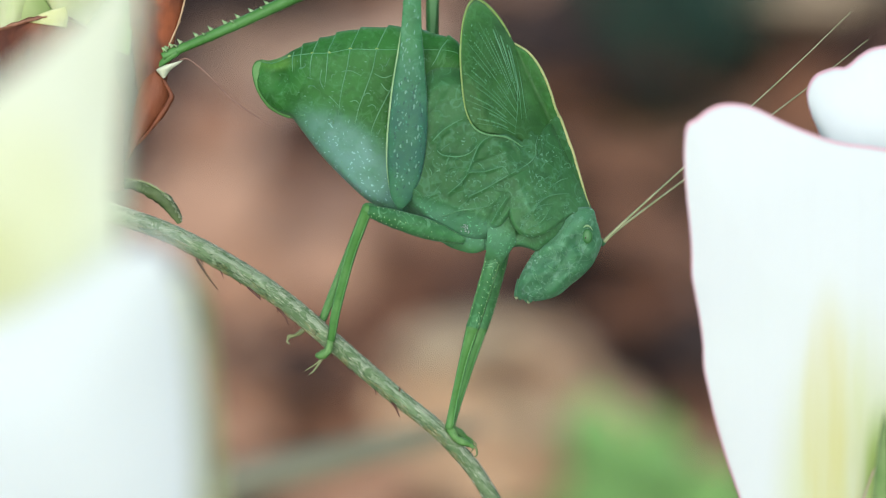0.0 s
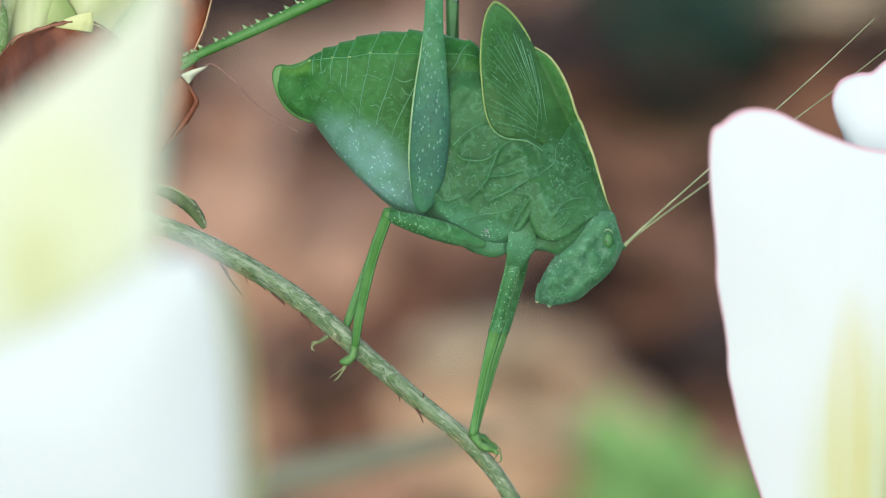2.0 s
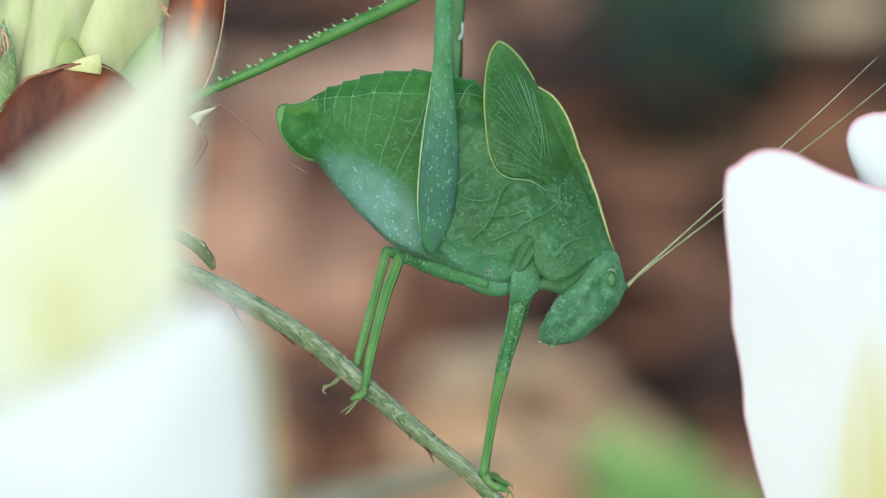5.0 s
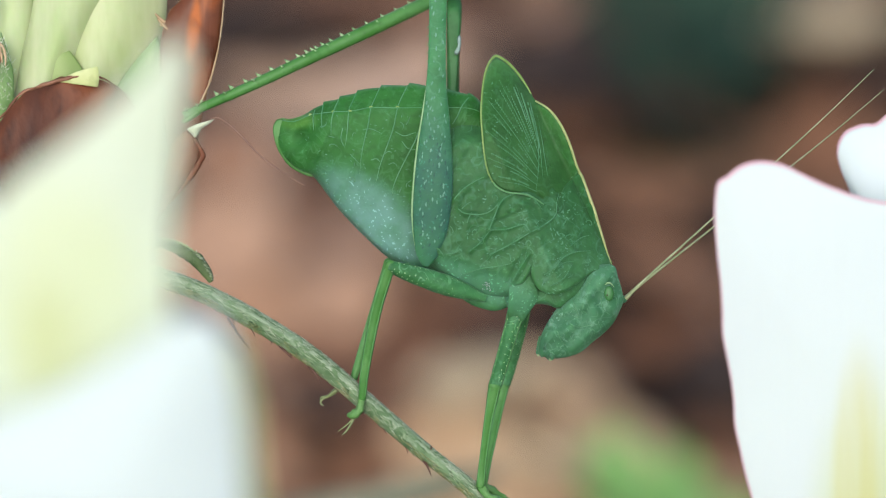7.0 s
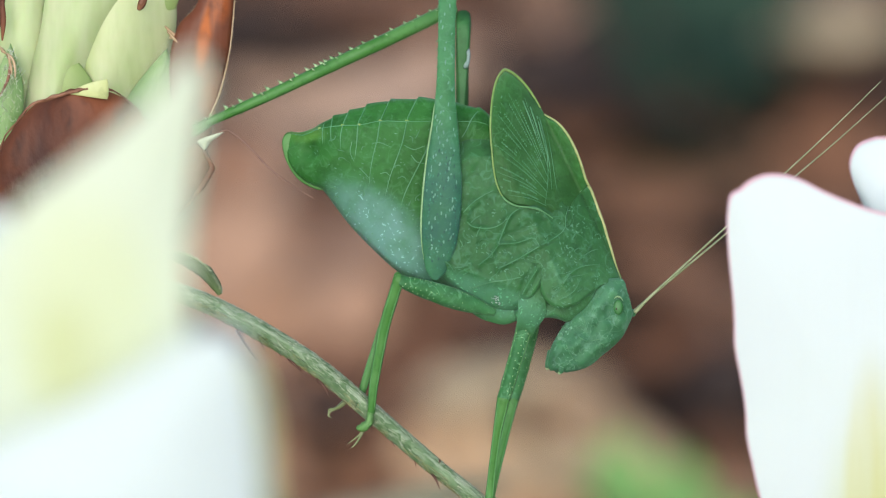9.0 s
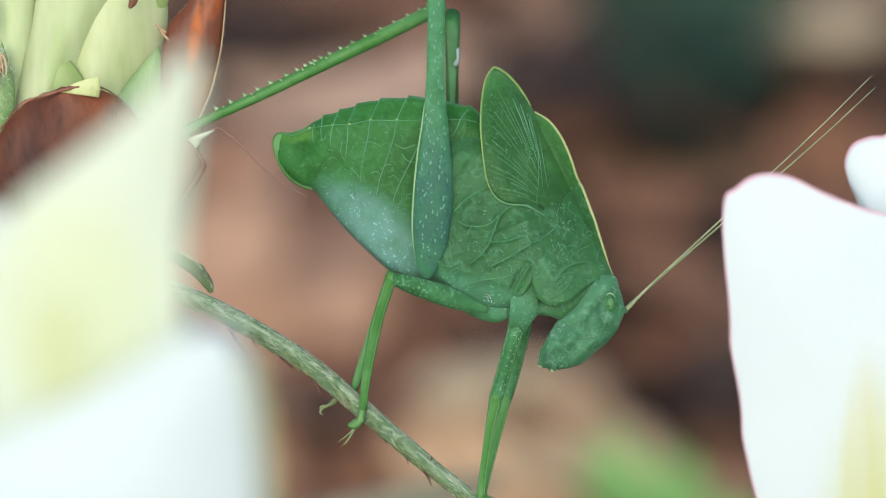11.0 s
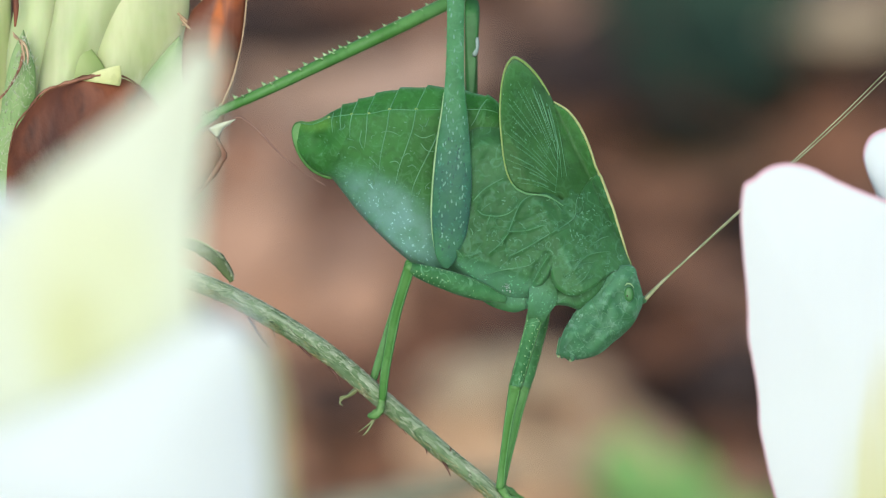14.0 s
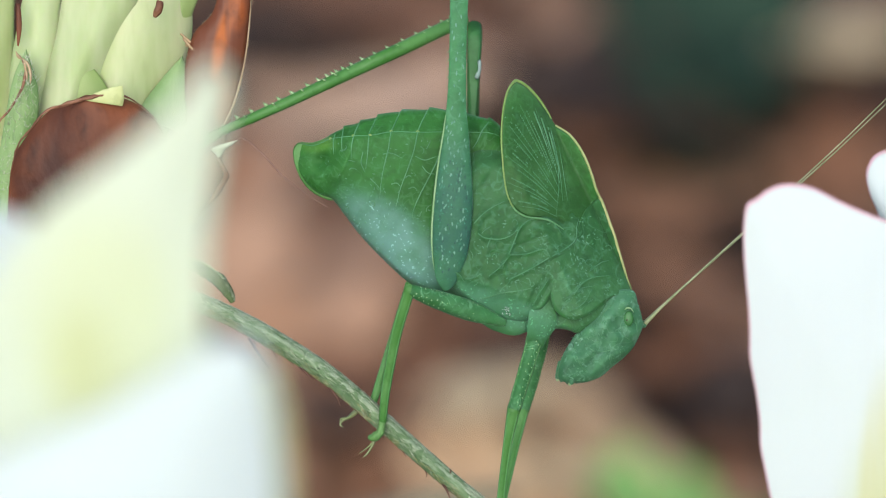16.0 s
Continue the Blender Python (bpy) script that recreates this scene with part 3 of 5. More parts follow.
def green_plants():
    leafy = plain("seedling_green", (0.15, 0.31, 0.075), (0.22, 0.40, 0.13), 80, 0.5)
    # near-black green: low plants, with shade on the far litter in their colour
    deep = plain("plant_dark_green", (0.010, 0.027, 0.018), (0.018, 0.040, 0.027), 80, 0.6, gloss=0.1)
    for i, (x, y) in enumerate(((0.028, 0.272), (0.032, 0.274), (0.035, 0.270), (0.026, 0.264), (0.030, 0.264), (0.038, 0.264), (0.022, 0.255), (0.040, 0.255), (0.016, 0.250), (0.030, 0.253))):
        seedling(x, y, 0.032 if i < 3 else 0.029, 3, leafy, "bright green seedling in the leaf litter", 30 + i)
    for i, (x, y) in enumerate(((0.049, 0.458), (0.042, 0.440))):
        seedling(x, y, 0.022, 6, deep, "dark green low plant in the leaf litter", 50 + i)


# ---- the stem with its bud ----
def flowering_stem():
    st = thing("flowering_stem", STEM_AT, "hairy pale green stem with a pale bud and dried brown sepals", "stem")
    path = [(26.88, 40, -231.2), (17.99, 20, -75.26), (9.76, 6, -26.68), (6.17, 1, -18.71), (3.57, 0, -15.15), (0.51, 0, -12.55), (-3.02, 0, -9.48), (-5.92, 0, -7.02), (-9.14, 0, -4.92), (-12.36, 0, -3.24), (-15.57, 0, -2.09), (-18.62, 2, -0.94), (-20.74, 4, 0.69), (-21.57, 6, 3)]
    radii = [1.0, 0.75, 0.52, 0.46, 0.47, 0.50, 0.54, 0.56, 0.57, 0.55, 0.54, 0.56, 0.7, 1.2]
    stem = part("stem", tube(path, radii, 170, 16, bumps=0.10), STEM, st)
    rng = random.Random(8)
    fuzz, curve, rad = bmesh.new(), spline(path, 400), spline([Vector((r, 0, 0)) for r in radii], 400)
    for i in range(13000):
        k = rng.randrange(70, 350)
        d = (curve[k + 1] - curve[k]).normalized()
        a = rng.uniform(0, 2 * math.pi)
        side = d.cross(Vector((0, 1, 0))).normalized()
        out = side * math.cos(a) + Vector((0, 1, 0)) * math.sin(a)
        p = curve[k].lerp(curve[k + 1], rng.random()) + out * rad[k].x * 0.97
        # more pale hairs above: light on the upper side put into hair colour
        if noise.noise(p * 2.2) * 0.5 + 0.42 * out.z + 0.05 < rng.uniform(-0.35, 0.25):
            continue
        cone(fuzz, p, p + d * rng.uniform(-0.45, -0.14) * rng.choice((1, 1, 1, 1, -1)) + out * rng.uniform(0.0, 0.10), rng.uniform(0.007, 0.015), 3)
    part("hair", fuzz, HAIR, stem, "short whitish hairs", kind="stuff")
    # lengthwise ribs: pale, downy above, also for light on the top; straw-coloured below
    for turn, sunk, thick, mat, label in ((62, 0.60, 0.42, RIB_PALE, "pale downy rib"), (24, 0.66, 0.36, RIB_PALE, "pale downy rib"), (-74, 0.74, 0.28, RIB_STRAW, "straw-coloured rib")):
        line, width = [], []
        for k in range(60, 372, 6):
            d = (curve[k + 1] - curve[k]).normalized()
            up = d.cross(Vector((0, 1, 0))).normalized()
            up = up if up.z > 0 else -up
            out = up * math.sin(radians(turn)) - Vector((0, 1, 0)) * math.cos(radians(turn))
            line.append(curve[k] + out * rad[k].x * sunk)
            width.append(rad[k].x * thick)
        part("rib", tube(line, width, 180, 10, bumps=0.22), mat, stem, label)
    # dark dashes between the ribs put the shade of grooves into colour
    groove_dashes = bmesh.new()
    for _ in range(420):
        k = rng.randrange(120, 345)
        d = (curve[k + 1] - curve[k]).normalized()
        up = d.cross(Vector((0, 1, 0))).normalized()
        up = up if up.z > 0 else -up
        a = radians(rng.gauss(-22, 17))
        out = up * math.sin(a) - Vector((0, 1, 0)) * math.cos(a)
        p = curve[k].lerp(curve[k + 1], rng.random()) + out * rad[k].x * 1.0
        cone(groove_dashes, p, p + d * rng.uniform(0.15, 0.38) + up * rng.uniform(-0.05, 0.05), rng.uniform(0.018, 0.036), 5)
    part("groove_dash", groove_dashes, GROOVE_SHADE, stem, "dark green dashes for the shade in grooves between the ribs", kind="stuff")
    fibres = bmesh.new()
    for _ in range(900):
        k = rng.randrange(110, 345)
        d = (curve[k + 1] - curve[k]).normalized()
        a = rng.uniform(0.2, 1.25)
        side = d.cross(Vector((0, 1, 0))).normalized()
        side = side if side.z < 0 else -side
        out = side * math.sin(a) - Vector((0, 1, 0)) * math.cos(a)
        p = curve[k].lerp(curve[k + 1], rng.random()) + out * rad[k].x * 0.99
        if noise.noise(p * 0.8) < -0.05:
            continue
        cone(fibres, p, p + d * rng.uniform(0.25, 0.7) * rng.choice((1, -1)) + out * rng.uniform(0.0, 0.07), rng.uniform(0.012, 0.026), 3)
    part("fibre", fibres, STRAW_GREEN, stem, "yellowish fibres under the stem", kind="stuff")
    for a, b, c in (((-10.57, -0.3, -4.79), (-10.02, -0.5, -5.68), (-9.37, -0.6, -6.55)), ((-6.01, -0.2, -7.59), (-5.59, -0.4, -8.09), (-5.36, -0.5, -8.61)),
                    ((0.45, -0.2, -12.99), (0.71, -0.5, -13.39), (0.9, -0.6, -13.87)), ((-7.68, -0.2, -6.4), (-7.2, -0.4, -6.87), (-6.94, -0.5, -7.13)),
                    ((0.87, -0.2, -12.76), (0.9, -0.3, -12.44), (0.93, -0.3, -12.18))):
        part("bristle", tube([a, b, c], [0.085, 0.065, 0.025], 10, 6), THORN, stem, "brown bristle")
    bristle_rng = random.Random(21)
    for i in range(16):
        k = int(150 + i * 10.5)
        d = (curve[k + 1] - curve[k]).normalized()
        side = d.cross(Vector((0, 1, 0))).normalized()
        side = side if side.z < 0 else -side
        p = curve[k] + side * rad[k].x * 0.9 - Vector((0, 0.2, 0))
        tip = p + side * bristle_rng.uniform(0.12, 0.35) - d * bristle_rng.uniform(0.2, 0.5)
        part("bristle", tube([p, p.lerp(tip, 0.5) - d * 0.05, tip], [0.04, 0.03, 0.01], 8, 5), THORN, stem)
    for p in ((-11.79, -0.42, -3.21), (-0.45, -0.46, -11.53)):
        bm = bmesh.new()
        ball(bm, p, (0.07, 0.05, 0.05))
        part("dark_speck", bm, DARK, stem)
    part("leaf_stub", tube([(-17.22, 0.5, -0.35), (-14.93, 0, -0.45), (-13.63, -0.2, -0.74), (-12.5, -0.3, -1.38), (-11.86, -0.3, -2.06), (-11.51, -0.2, -2.76)], [0.25, 0.28, 0.32, 0.36, 0.33, 0.13], 60, 14, bumps=0.4), STUB, stem, "curled dark green leaf stub")
    part("pale_edge", tube([(-14.59, -0.3, -0.22), (-13.46, -0.4, -0.42), (-12.4, -0.45, -1.06), (-11.79, -0.45, -1.77), (-11.47, -0.4, -2.54)], [0.03, 0.04, 0.05, 0.04, 0.02], 40, 7, bumps=0.8), FOLD, stem, "pale hairy edge of the stub")
    nap = bmesh.new()
    for p in spline([Vector(q) for q in [(-14.59, -0.3, -0.29), (-13.46, -0.45, -0.45), (-12.39, -0.55, -1.06), (-11.78, -0.55, -1.77), (-11.47, -0.4, -2.54)]], 120):
        a = p + Vector((rng.uniform(-0.1, 0.1), rng.uniform(-0.1, 0.1), rng.uniform(-0.15, 0.05)))
        cone(nap, a, a + Vector((rng.uniform(-0.1, 0.3), -0.06, rng.uniform(-0.12, 0.22))), 0.02, 3)
    part("stub_hair", nap, HAIR, stem, "pale hairs on the stub", kind="stuff")
    # bud
    def blade(name, a, b, y, mat, label="", bulge=0.6, thick=0.25, **more):
        return part(name, sheet(a, b, y, thick=thick, bulge=bulge, **more), mat, st, label)
    blade("bud_petal", [(-21.36, 3.57), (-21.53, 6.47), (-21.36, 9.68), (-20.4, 12.9), (-19.11, 16.12)], [(-18.79, 3.57), (-15.57, 6.47), (-14.45, 10.01), (-13.96, 13.55), (-14.61, 16.12)], (1.5, 1.0), BUD, "pale yellow-green folded bud petal", 1.8, wave=0.5)
    blade("bud_petal", [(-22.33, 3.57), (-22.65, 6.47), (-22.49, 9.36), (-21.69, 12.26), (-21.04, 16.12)], [(-20.4, 3.57), (-20.08, 6.15), (-18.47, 10.33), (-17.18, 13.87), (-16.54, 16.12)], (0.6, -0.3), BUD_WHITE, "", 1.2, wave=0.4, seed=2)
    blade("bud_petal", [(-19.11, 4.54), (-17.66, 7.75), (-16.7, 10.97), (-15.57, 13.87), (-14.93, 16.12)], [(-17.5, 4.54), (-15.57, 8.08), (-14.35, 10.65), (-14.12, 13.22), (-13, 16.12)], (1.4, 1.2), FOLD, "", 0.6, seed=4)
    blade("bud_petal", [(-24.26, 3.57), (-24.26, 6.47), (-24.42, 9.68), (-23.94, 12.9), (-23.29, 16.12)], [(-21.69, 3.57), (-21.69, 6.47), (-21.36, 9.68), (-21.53, 12.26), (-21.36, 16.12)], (1.2, 0.6), BUD_WHITE, "", 0.8, seed=6)
    blade("bud_petal", [(-27.16, 3.57), (-27.16, 7.75), (-26.83, 11.62), (-26.51, 16.12)], [(-23.94, 3.57), (-23.94, 7.75), (-24.26, 11.62), (-24.26, 16.12)], (2.2, 2.2), BUD, "", 0.6, seed=7)
    blade("sepal", [(-21.04, 7.27), (-21.11, 8.72), (-20.88, 10.01), (-20.72, 11.36)], [(-17.99, 7.27), (-18.31, 8.72), (-19.43, 10.49), (-20.72, 11.36)], (-0.6, -0.6), FOLD, "small green sepal lobe", 0.3)
    blade("sepal", [(-17.02, 7.75), (-16.54, 8.72), (-15.57, 10.01), (-14.45, 11.29)], [(-14.29, 6.79), (-14.12, 8.4), (-14.12, 10.01), (-14.45, 11.29)], (-0.5, 0.2), SEPAL, "", 0.3, seed=3)
    blade("sepal", [(-25.55, -1.25), (-25.06, 3.57), (-24.42, 7.75), (-23.94, 10.01), (-23.23, 11.55)], [(-23.94, -1.25), (-23.29, 3.57), (-22.65, 7.11), (-22.59, 9.36), (-23.23, 11.55)], (-0.6, -1.2), SEPAL, "hairy green sepal with a brown fold", 0.4, seed=9)
    part("brown_fold", tube([(-25.2, -1.5, 6.49), (-24.66, -1.7, 7.44), (-24.08, -1.8, 8.11), (-23.56, -1.9, 8.97), (-23.27, -1.9, 9.67), (-23.17, -1.9, 10.31), (-23.41, -1.8, 10.92)], [0.04, 0.06, 0.05, 0.07, 0.09, 0.08, 0.03], 40, 8, flat=0.5, bumps=0.6), HEM, st, "brown withered fold")
    for q in ([(-23.37, -1.9, 10.98), (-23.04, -2, 10.63), (-22.88, -2, 9.99), (-22.92, -1.9, 9.54)], [(-23.27, -1.9, 10.88), (-23.16, -2, 10.37), (-23.07, -2, 9.73)], [(-23.44, -1.8, 10.95), (-23.63, -1.8, 11.14), (-23.77, -1.7, 11.41)]):
        part("tan_strand", tube(q, [0.05, 0.09, 0.07, 0.02], 16, 6, bumps=0.6), STRAW, st, "tan withered strand")
    down = bmesh.new()
    spine = spline([Vector(p) for p in [(-23.11, -1.9, 11.04), (-23.11, -1.9, 9.29), (-23.6, -1.8, 7.06), (-24.35, -1.6, 3.55)]], 60)
    for _ in range(260):
        k = rng.randrange(60)
        p = spine[k] + Vector((rng.uniform(-1, 1) * (0.1 + 0.7 * min(1, k / 20)), 0, 0))
        cone(down, p, p + Vector((rng.uniform(-0.3, 0.3), -0.12, rng.uniform(0.05, 0.4))), 0.02, 3)
    part("down", down, HAIR, st, "short pale down of the sepal", kind="stuff")
    part("brown_fold", tube([(-23.75, -0.6, 14.15), (-23.68, -0.7, 12.86), (-23.74, -0.7, 11.74)], [0.12, 0.16, 0.05], 14, 8, flat=0.5), BROWN, st)
    part("withered_tip", tube([(-15.98, -1.2, 13.41), (-15.74, -1.4, 13.79), (-15.61, -1.4, 14.3)], [0.10, 0.20, 0.17], 12, 8, flat=0.6, bumps=0.6), HEM, st, "small withered brown tip")
    # dried sepals
    blade("dried_sepal", [(-24.35, -0.93), (-24.25, 1.8), (-23.95, 5.0), (-23.2, 6.45), (-22.15, 7.75), (-21.4, 8.25), (-20.4, 8.5)], [(-14.61, -0.93), (-14.61, 1.32), (-14.61, 3.57), (-15.09, 5.82), (-15.89, 7.59), (-17.5, 8.72), (-19.76, 8.94)], (-1.4, -2.6), BROWN, "dark brown dried cup of the bud", 1.3, wave=1.6, thick=0.4)
    part("brown_hem", tube([(-24.0, -2.2, 4.4), (-23.5, -2.6, 6.1), (-22.7, -2.9, 7.05), (-22.1, -3.1, 7.8), (-21.3, -3.2, 8.22), (-19.97, -3.2, 8.6), (-18.55, -3.1, 8.92), (-17.14, -2.8, 8.68), (-15.72, -2.6, 7.54)], [0.03, 0.05, 0.05, 0.07, 0.06, 0.10, 0.08, 0.05, 0.03], 110, 8, bumps=1.3), HEM, st, "rolled pinkish brown hem")
    blade("yellow_lobe", [(-19.82, 8.59), (-19.27, 8.94), (-18.53, 9.23), (-17.6, 9.43)], [(-17.63, 8.27), (-17.54, 8.59), (-17.54, 9.04), (-17.6, 9.43)], (-3.1, -3.3), YELLOW, "yellow-green lobe above the dried cup", 0.05, 0.12, n=14, m=8)
    blade("dried_sepal", [(-13.9, 4.54), (-14.2, 8.08), (-14.25, 10.65), (-13.75, 12.5), (-12.75, 13.6), (-12.3, 15.15), (-12.03, 17.09)], [(-12.36, 4.54), (-11.55, 8.4), (-10.97, 10.65), (-10.68, 12.9), (-10.52, 15.15), (-10.59, 17.09)], (0.0, -0.5), ORANGE, "upright dried orange-brown sepal", 0.7, wave=0.7, seed=5)
    part("pale_hem", tube([(-12.08, -0.3, 7.26), (-11.44, -0.4, 8.7), (-10.95, -0.5, 10.63), (-10.66, -0.6, 12.71), (-10.49, -0.7, 15.11)], [0.04, 0.06, 0.06, 0.06, 0.05], 40, 6, bumps=0.4), STRAW, st, "pale frayed edge")
    hem = spline([(-12.08, -0.3, 7.26), (-11.44, -0.4, 8.7), (-10.95, -0.5, 10.63), (-10.66, -0.6, 12.71), (-10.49, -0.7, 15.11)], 40)
    fray = bmesh.new()
    for p in hem:
        cone(fray, p, p + Vector((rng.uniform(0.05, 0.28), rng.uniform(-0.1, 0.1), rng.uniform(-0.15, 0.2))), 0.022, 4)
    for p in spline([(-13.75, -0.4, 12.5), (-13.2, -0.5, 13.1), (-12.75, -0.6, 13.6)], 12):
        cone(fray, p, p + Vector((-rng.uniform(0.05, 0.25), rng.uniform(-0.1, 0.1), rng.uniform(-0.1, 0.2))), 0.022, 4)
    part("fringe", fray, STRAW, st, "short frayed fibres", kind="stuff")
    blade("dried_sepal", [(-14.61, 0.68), (-14.12, 3.57), (-13.48, 5.5), (-12.84, 5.89)], [(-13.9, 1.71), (-12.84, 2.93), (-12.07, 4.15), (-12.19, 5.34), (-12.84, 5.89)], (0.2, -0.2), BROWN, "pointed dried brown sepal", 0.5, seed=8)
    part("rolled_hem", tube([(-13.91, 0.1, 1.71), (-12.89, -0.2, 2.86), (-12.11, -0.3, 4.02), (-11.95, -0.3, 4.53), (-12.4, -0.3, 5.43)], [0.05, 0.12, 0.16, 0.15, 0.08], 30, 8, bumps=0.5), BROWN, st)
    for q in ([(-14.52, -0.4, 12.5), (-13.93, -0.6, 11.97), (-13.22, -0.7, 11.65), (-12.58, -0.6, 11.33)], [(-14.38, -0.5, 12.23), (-13.86, -0.7, 11.65), (-13.44, -0.7, 11.42), (-12.81, -0.6, 11.59)], [(-14.27, -0.3, 11.86), (-13.74, -0.5, 11.78), (-13.09, -0.6, 11.91)]):
        part("fibre", tube(q, [0.06, 0.10, 0.07, 0.03], 20, 6, bumps=0.5), STRAW, st, "tan dry fibre")
    blade("pale_scrap", [(-12.36, 5.44), (-12.61, 5.76), (-12.74, 5.95), (-12.29, 6.18)], [(-12.23, 5.5), (-11.94, 5.92), (-11.55, 6.18), (-11.2, 6.47)], (-0.7, -0.9), SCRAP, "curled whitish scrap", 0.25, n=14, m=8)
    part("thread", tube([(-11.43, -0.6, 6.52), (-10.88, -0.6, 6.52), (-9.91, -0.7, 5.74), (-8.63, -0.8, 4.39), (-7.41, -0.8, 3.46), (-6.16, -0.7, 2.69)], [0.05, 0.05, 0.045, 0.04, 0.035, 0.03], 50, 6), THREAD, st, "thin brown thread")
    return st


# ---- white flowers ----
def white_flower():
    fl = thing("white_flower", WHITE_AT, "white flower with yellow-green throat and pinkish petal edges, partly a lens fringe", "flower", "white flowers")
    part("petal", plate([(23.72, -23.2), (21.27, -21.67), (19.29, -16.78), (18.28, -13.57), (17.91, -11.95), (17.61, -10.51), (17.55, -9.2), (17.39, -7.92), (17.15, -6.69), (16.93, -5.47), (16.9, -4.25), (16.81, -2.87), (16.63, -1.19), (16.48, 0.95), (16.57, 2.41), (16.78, 2.84), (17.18, 3.06), (17.85, 3.58), (18.83, 3.85), (20.2, 3.64), (21.64, 2.93), (23.11, 2.29), (24.94, 1.68), (27.69, 1.25), (30.44, 0.03), (32.28, -3.03), (32.58, -7.92), (31.06, -14.03), (28, -20.14)],
                        (-8, -13), 0.2, 0.8, 0.4, centre=(22.5, -12, -7.92)[::2]), PETAL, fl)
    part("petal", plate([(25.38, -22.05), (24.6, -14.28), (24.45, -4.95), (24.54, 0.34), (24.32, 2.08), (23.79, 3.45), (23.61, 4.54), (24.04, 5.47), (24.98, 5.88), (25.75, 5.94), (26.5, 6.56), (27.31, 6.97), (28.49, 6.97), (29.89, 5.94), (31.29, 3.45), (31.76, 0.65), (31.76, -4.95), (30.36, -14.28), (27.87, -22.05)],
                        (-6, -8), 0.2, 1.5, 0.8, 3.0, centre=(27.87, -8, -3.7)[::2]), PETAL, fl)
    part("petal", plate([(25.33, -23), (26.54, -16.94), (28.66, -12.39), (30.78, -7.85), (32.3, -6.03), (34.12, -7.85), (34.57, -10.88), (33.21, -15.42), (30.18, -19.36)], (-8, -15), 0.2, 1.5, 0.5, 6.0), PETAL, fl)
    part("sepal", sheet([(26.05, -24.62), (26.51, -18.53), (26.72, -14.88), (26.9, -12.75)], [(27.57, -24.62), (27.72, -18.53), (27.42, -14.88), (26.9, -12.75)], (-10, -15.5), 20, 8, 0.2, bulge=0.5), SEPAL, fl, "green sepal")
    part("sepal", sheet([(21.79, -24.62), (22.03, -21.58), (22.28, -20.06), (22.55, -19.14)], [(23.62, -24.62), (23.31, -21.58), (22.95, -20.06), (22.55, -19.14)], (-10, -15.5), 20, 8, 0.2, bulge=0.5), SEPAL, fl)
    part("stalk", tube([(25.07, -8, -22.05), (24.55, -4, -33.51), (24, 10, -85.77), (26.13, 40, -234.95)], [1.6, 0.9, 1.0, 1.2], 40, 12), STEM, fl)
    return fl


def cream_flower():
    fl = thing("white_flower", CREAM_AT, "cream and white flower with broad pointed petals", "flower", "white flowers")
    part("petal", plate([(-13.27, -18.86), (-16.34, -14.47), (-17.66, -10.08), (-18.53, -5.69), (-18.76, -2.61), (-17.87, -0.75), (-16.75, 0.75), (-15.60, 1.95), (-14.20, 3.00), (-12.45, 4.32), (-10.75, 5.80), (-9.83, 6.95), (-9.27, 7.47), (-8.80, 7.32), (-8.55, 6.55), (-8.77, 5.08), (-9.08, 2.88), (-9.33, 0.90), (-9.42, -0.85), (-9.40, -2.61), (-9.35, -5.69), (-9.45, -10.08), (-10.19, -14.47)],
                        (-72.6, -76.2), 0.25, 0.5, 0.6, centre=(-13.48, 0, -1.74)[::2]), PETAL_PALE, fl, "cream petal with a yellow-green middle")
    part("petal", plate([(-12.61, -19.63), (-18.23, -16.39), (-18.66, -10.56), (-18.23, -8.41), (-15.63, -7.06), (-12.61, -5.55), (-10.02, -4.04), (-8.72, -3.35), (-7.90, -3.18), (-7.39, -3.56), (-7.04, -4.30), (-6.79, -5.60), (-6.63, -7.33), (-6.54, -9.05), (-6.48, -10.99), (-6.48, -13.15), (-7.00, -17.47)],
                        (-74.4, -78.9), 0.25, 1.2, 0.5, 4.0, centre=(-11.53, 0, -10.99)[::2]), PETAL_LOW, fl, "bluish white petal")
    part("petal", plate([(-7.31, -19.39), (-8.67, -14.87), (-8.55, -9.22), (-7.98, -6.07), (-7.31, -4.60), (-6.90, -4.49), (-6.29, -6.75), (-6.09, -9.22), (-5.82, -12.61), (-5.73, -17.13)],
                        (-70.8, -71.7), 0.25, 0.8, 0.3, 6.0), PETAL_YELLOW, fl, "yellowish petal")
    part("petal", plate([(-18.73, -20.52), (-22.31, -13.36), (-22.55, -3.80), (-22.31, -1.35), (-21.06, 0.90), (-19.68, 1.89), (-18.54, 1.71), (-17.55, 0.81), (-17.28, -1.08), (-17.82, -4.50), (-18.50, -10.96)],
                        (-67.2, -60.0), 0.25, 0.8, 0.3, 8.0), PETAL_LOW, fl)
    part("stalk", tube([(-13.55, -72.6, -18.83), (-14.00, -72.6, -28.25), (-15.66, -50, -95.43), (-17.5, 0, -265.74)], [1.6, 0.9, 1.0, 1.2], 40, 12), STEM, fl)
    return fl


def background_twig():
    tw = thing("twig", (-27.79, 115, -27.32), "grey-green dry twig sloping above the litter", "twig")
    part("shoot", tube([(-92.56, 170, -102.18), (-55.22, 140, -38.67), (-27.79, 115, -27.32), (-14.22, 110, -24.45), (-4.88, 110, -22.24), (2.67, 110, -20.51), (6.89, 112, -19.77)], [2.6, 2.2, 1.85, 1.7, 1.5, 1.15, 0.4], 60, 12, bumps=0.15), TWIG, tw)


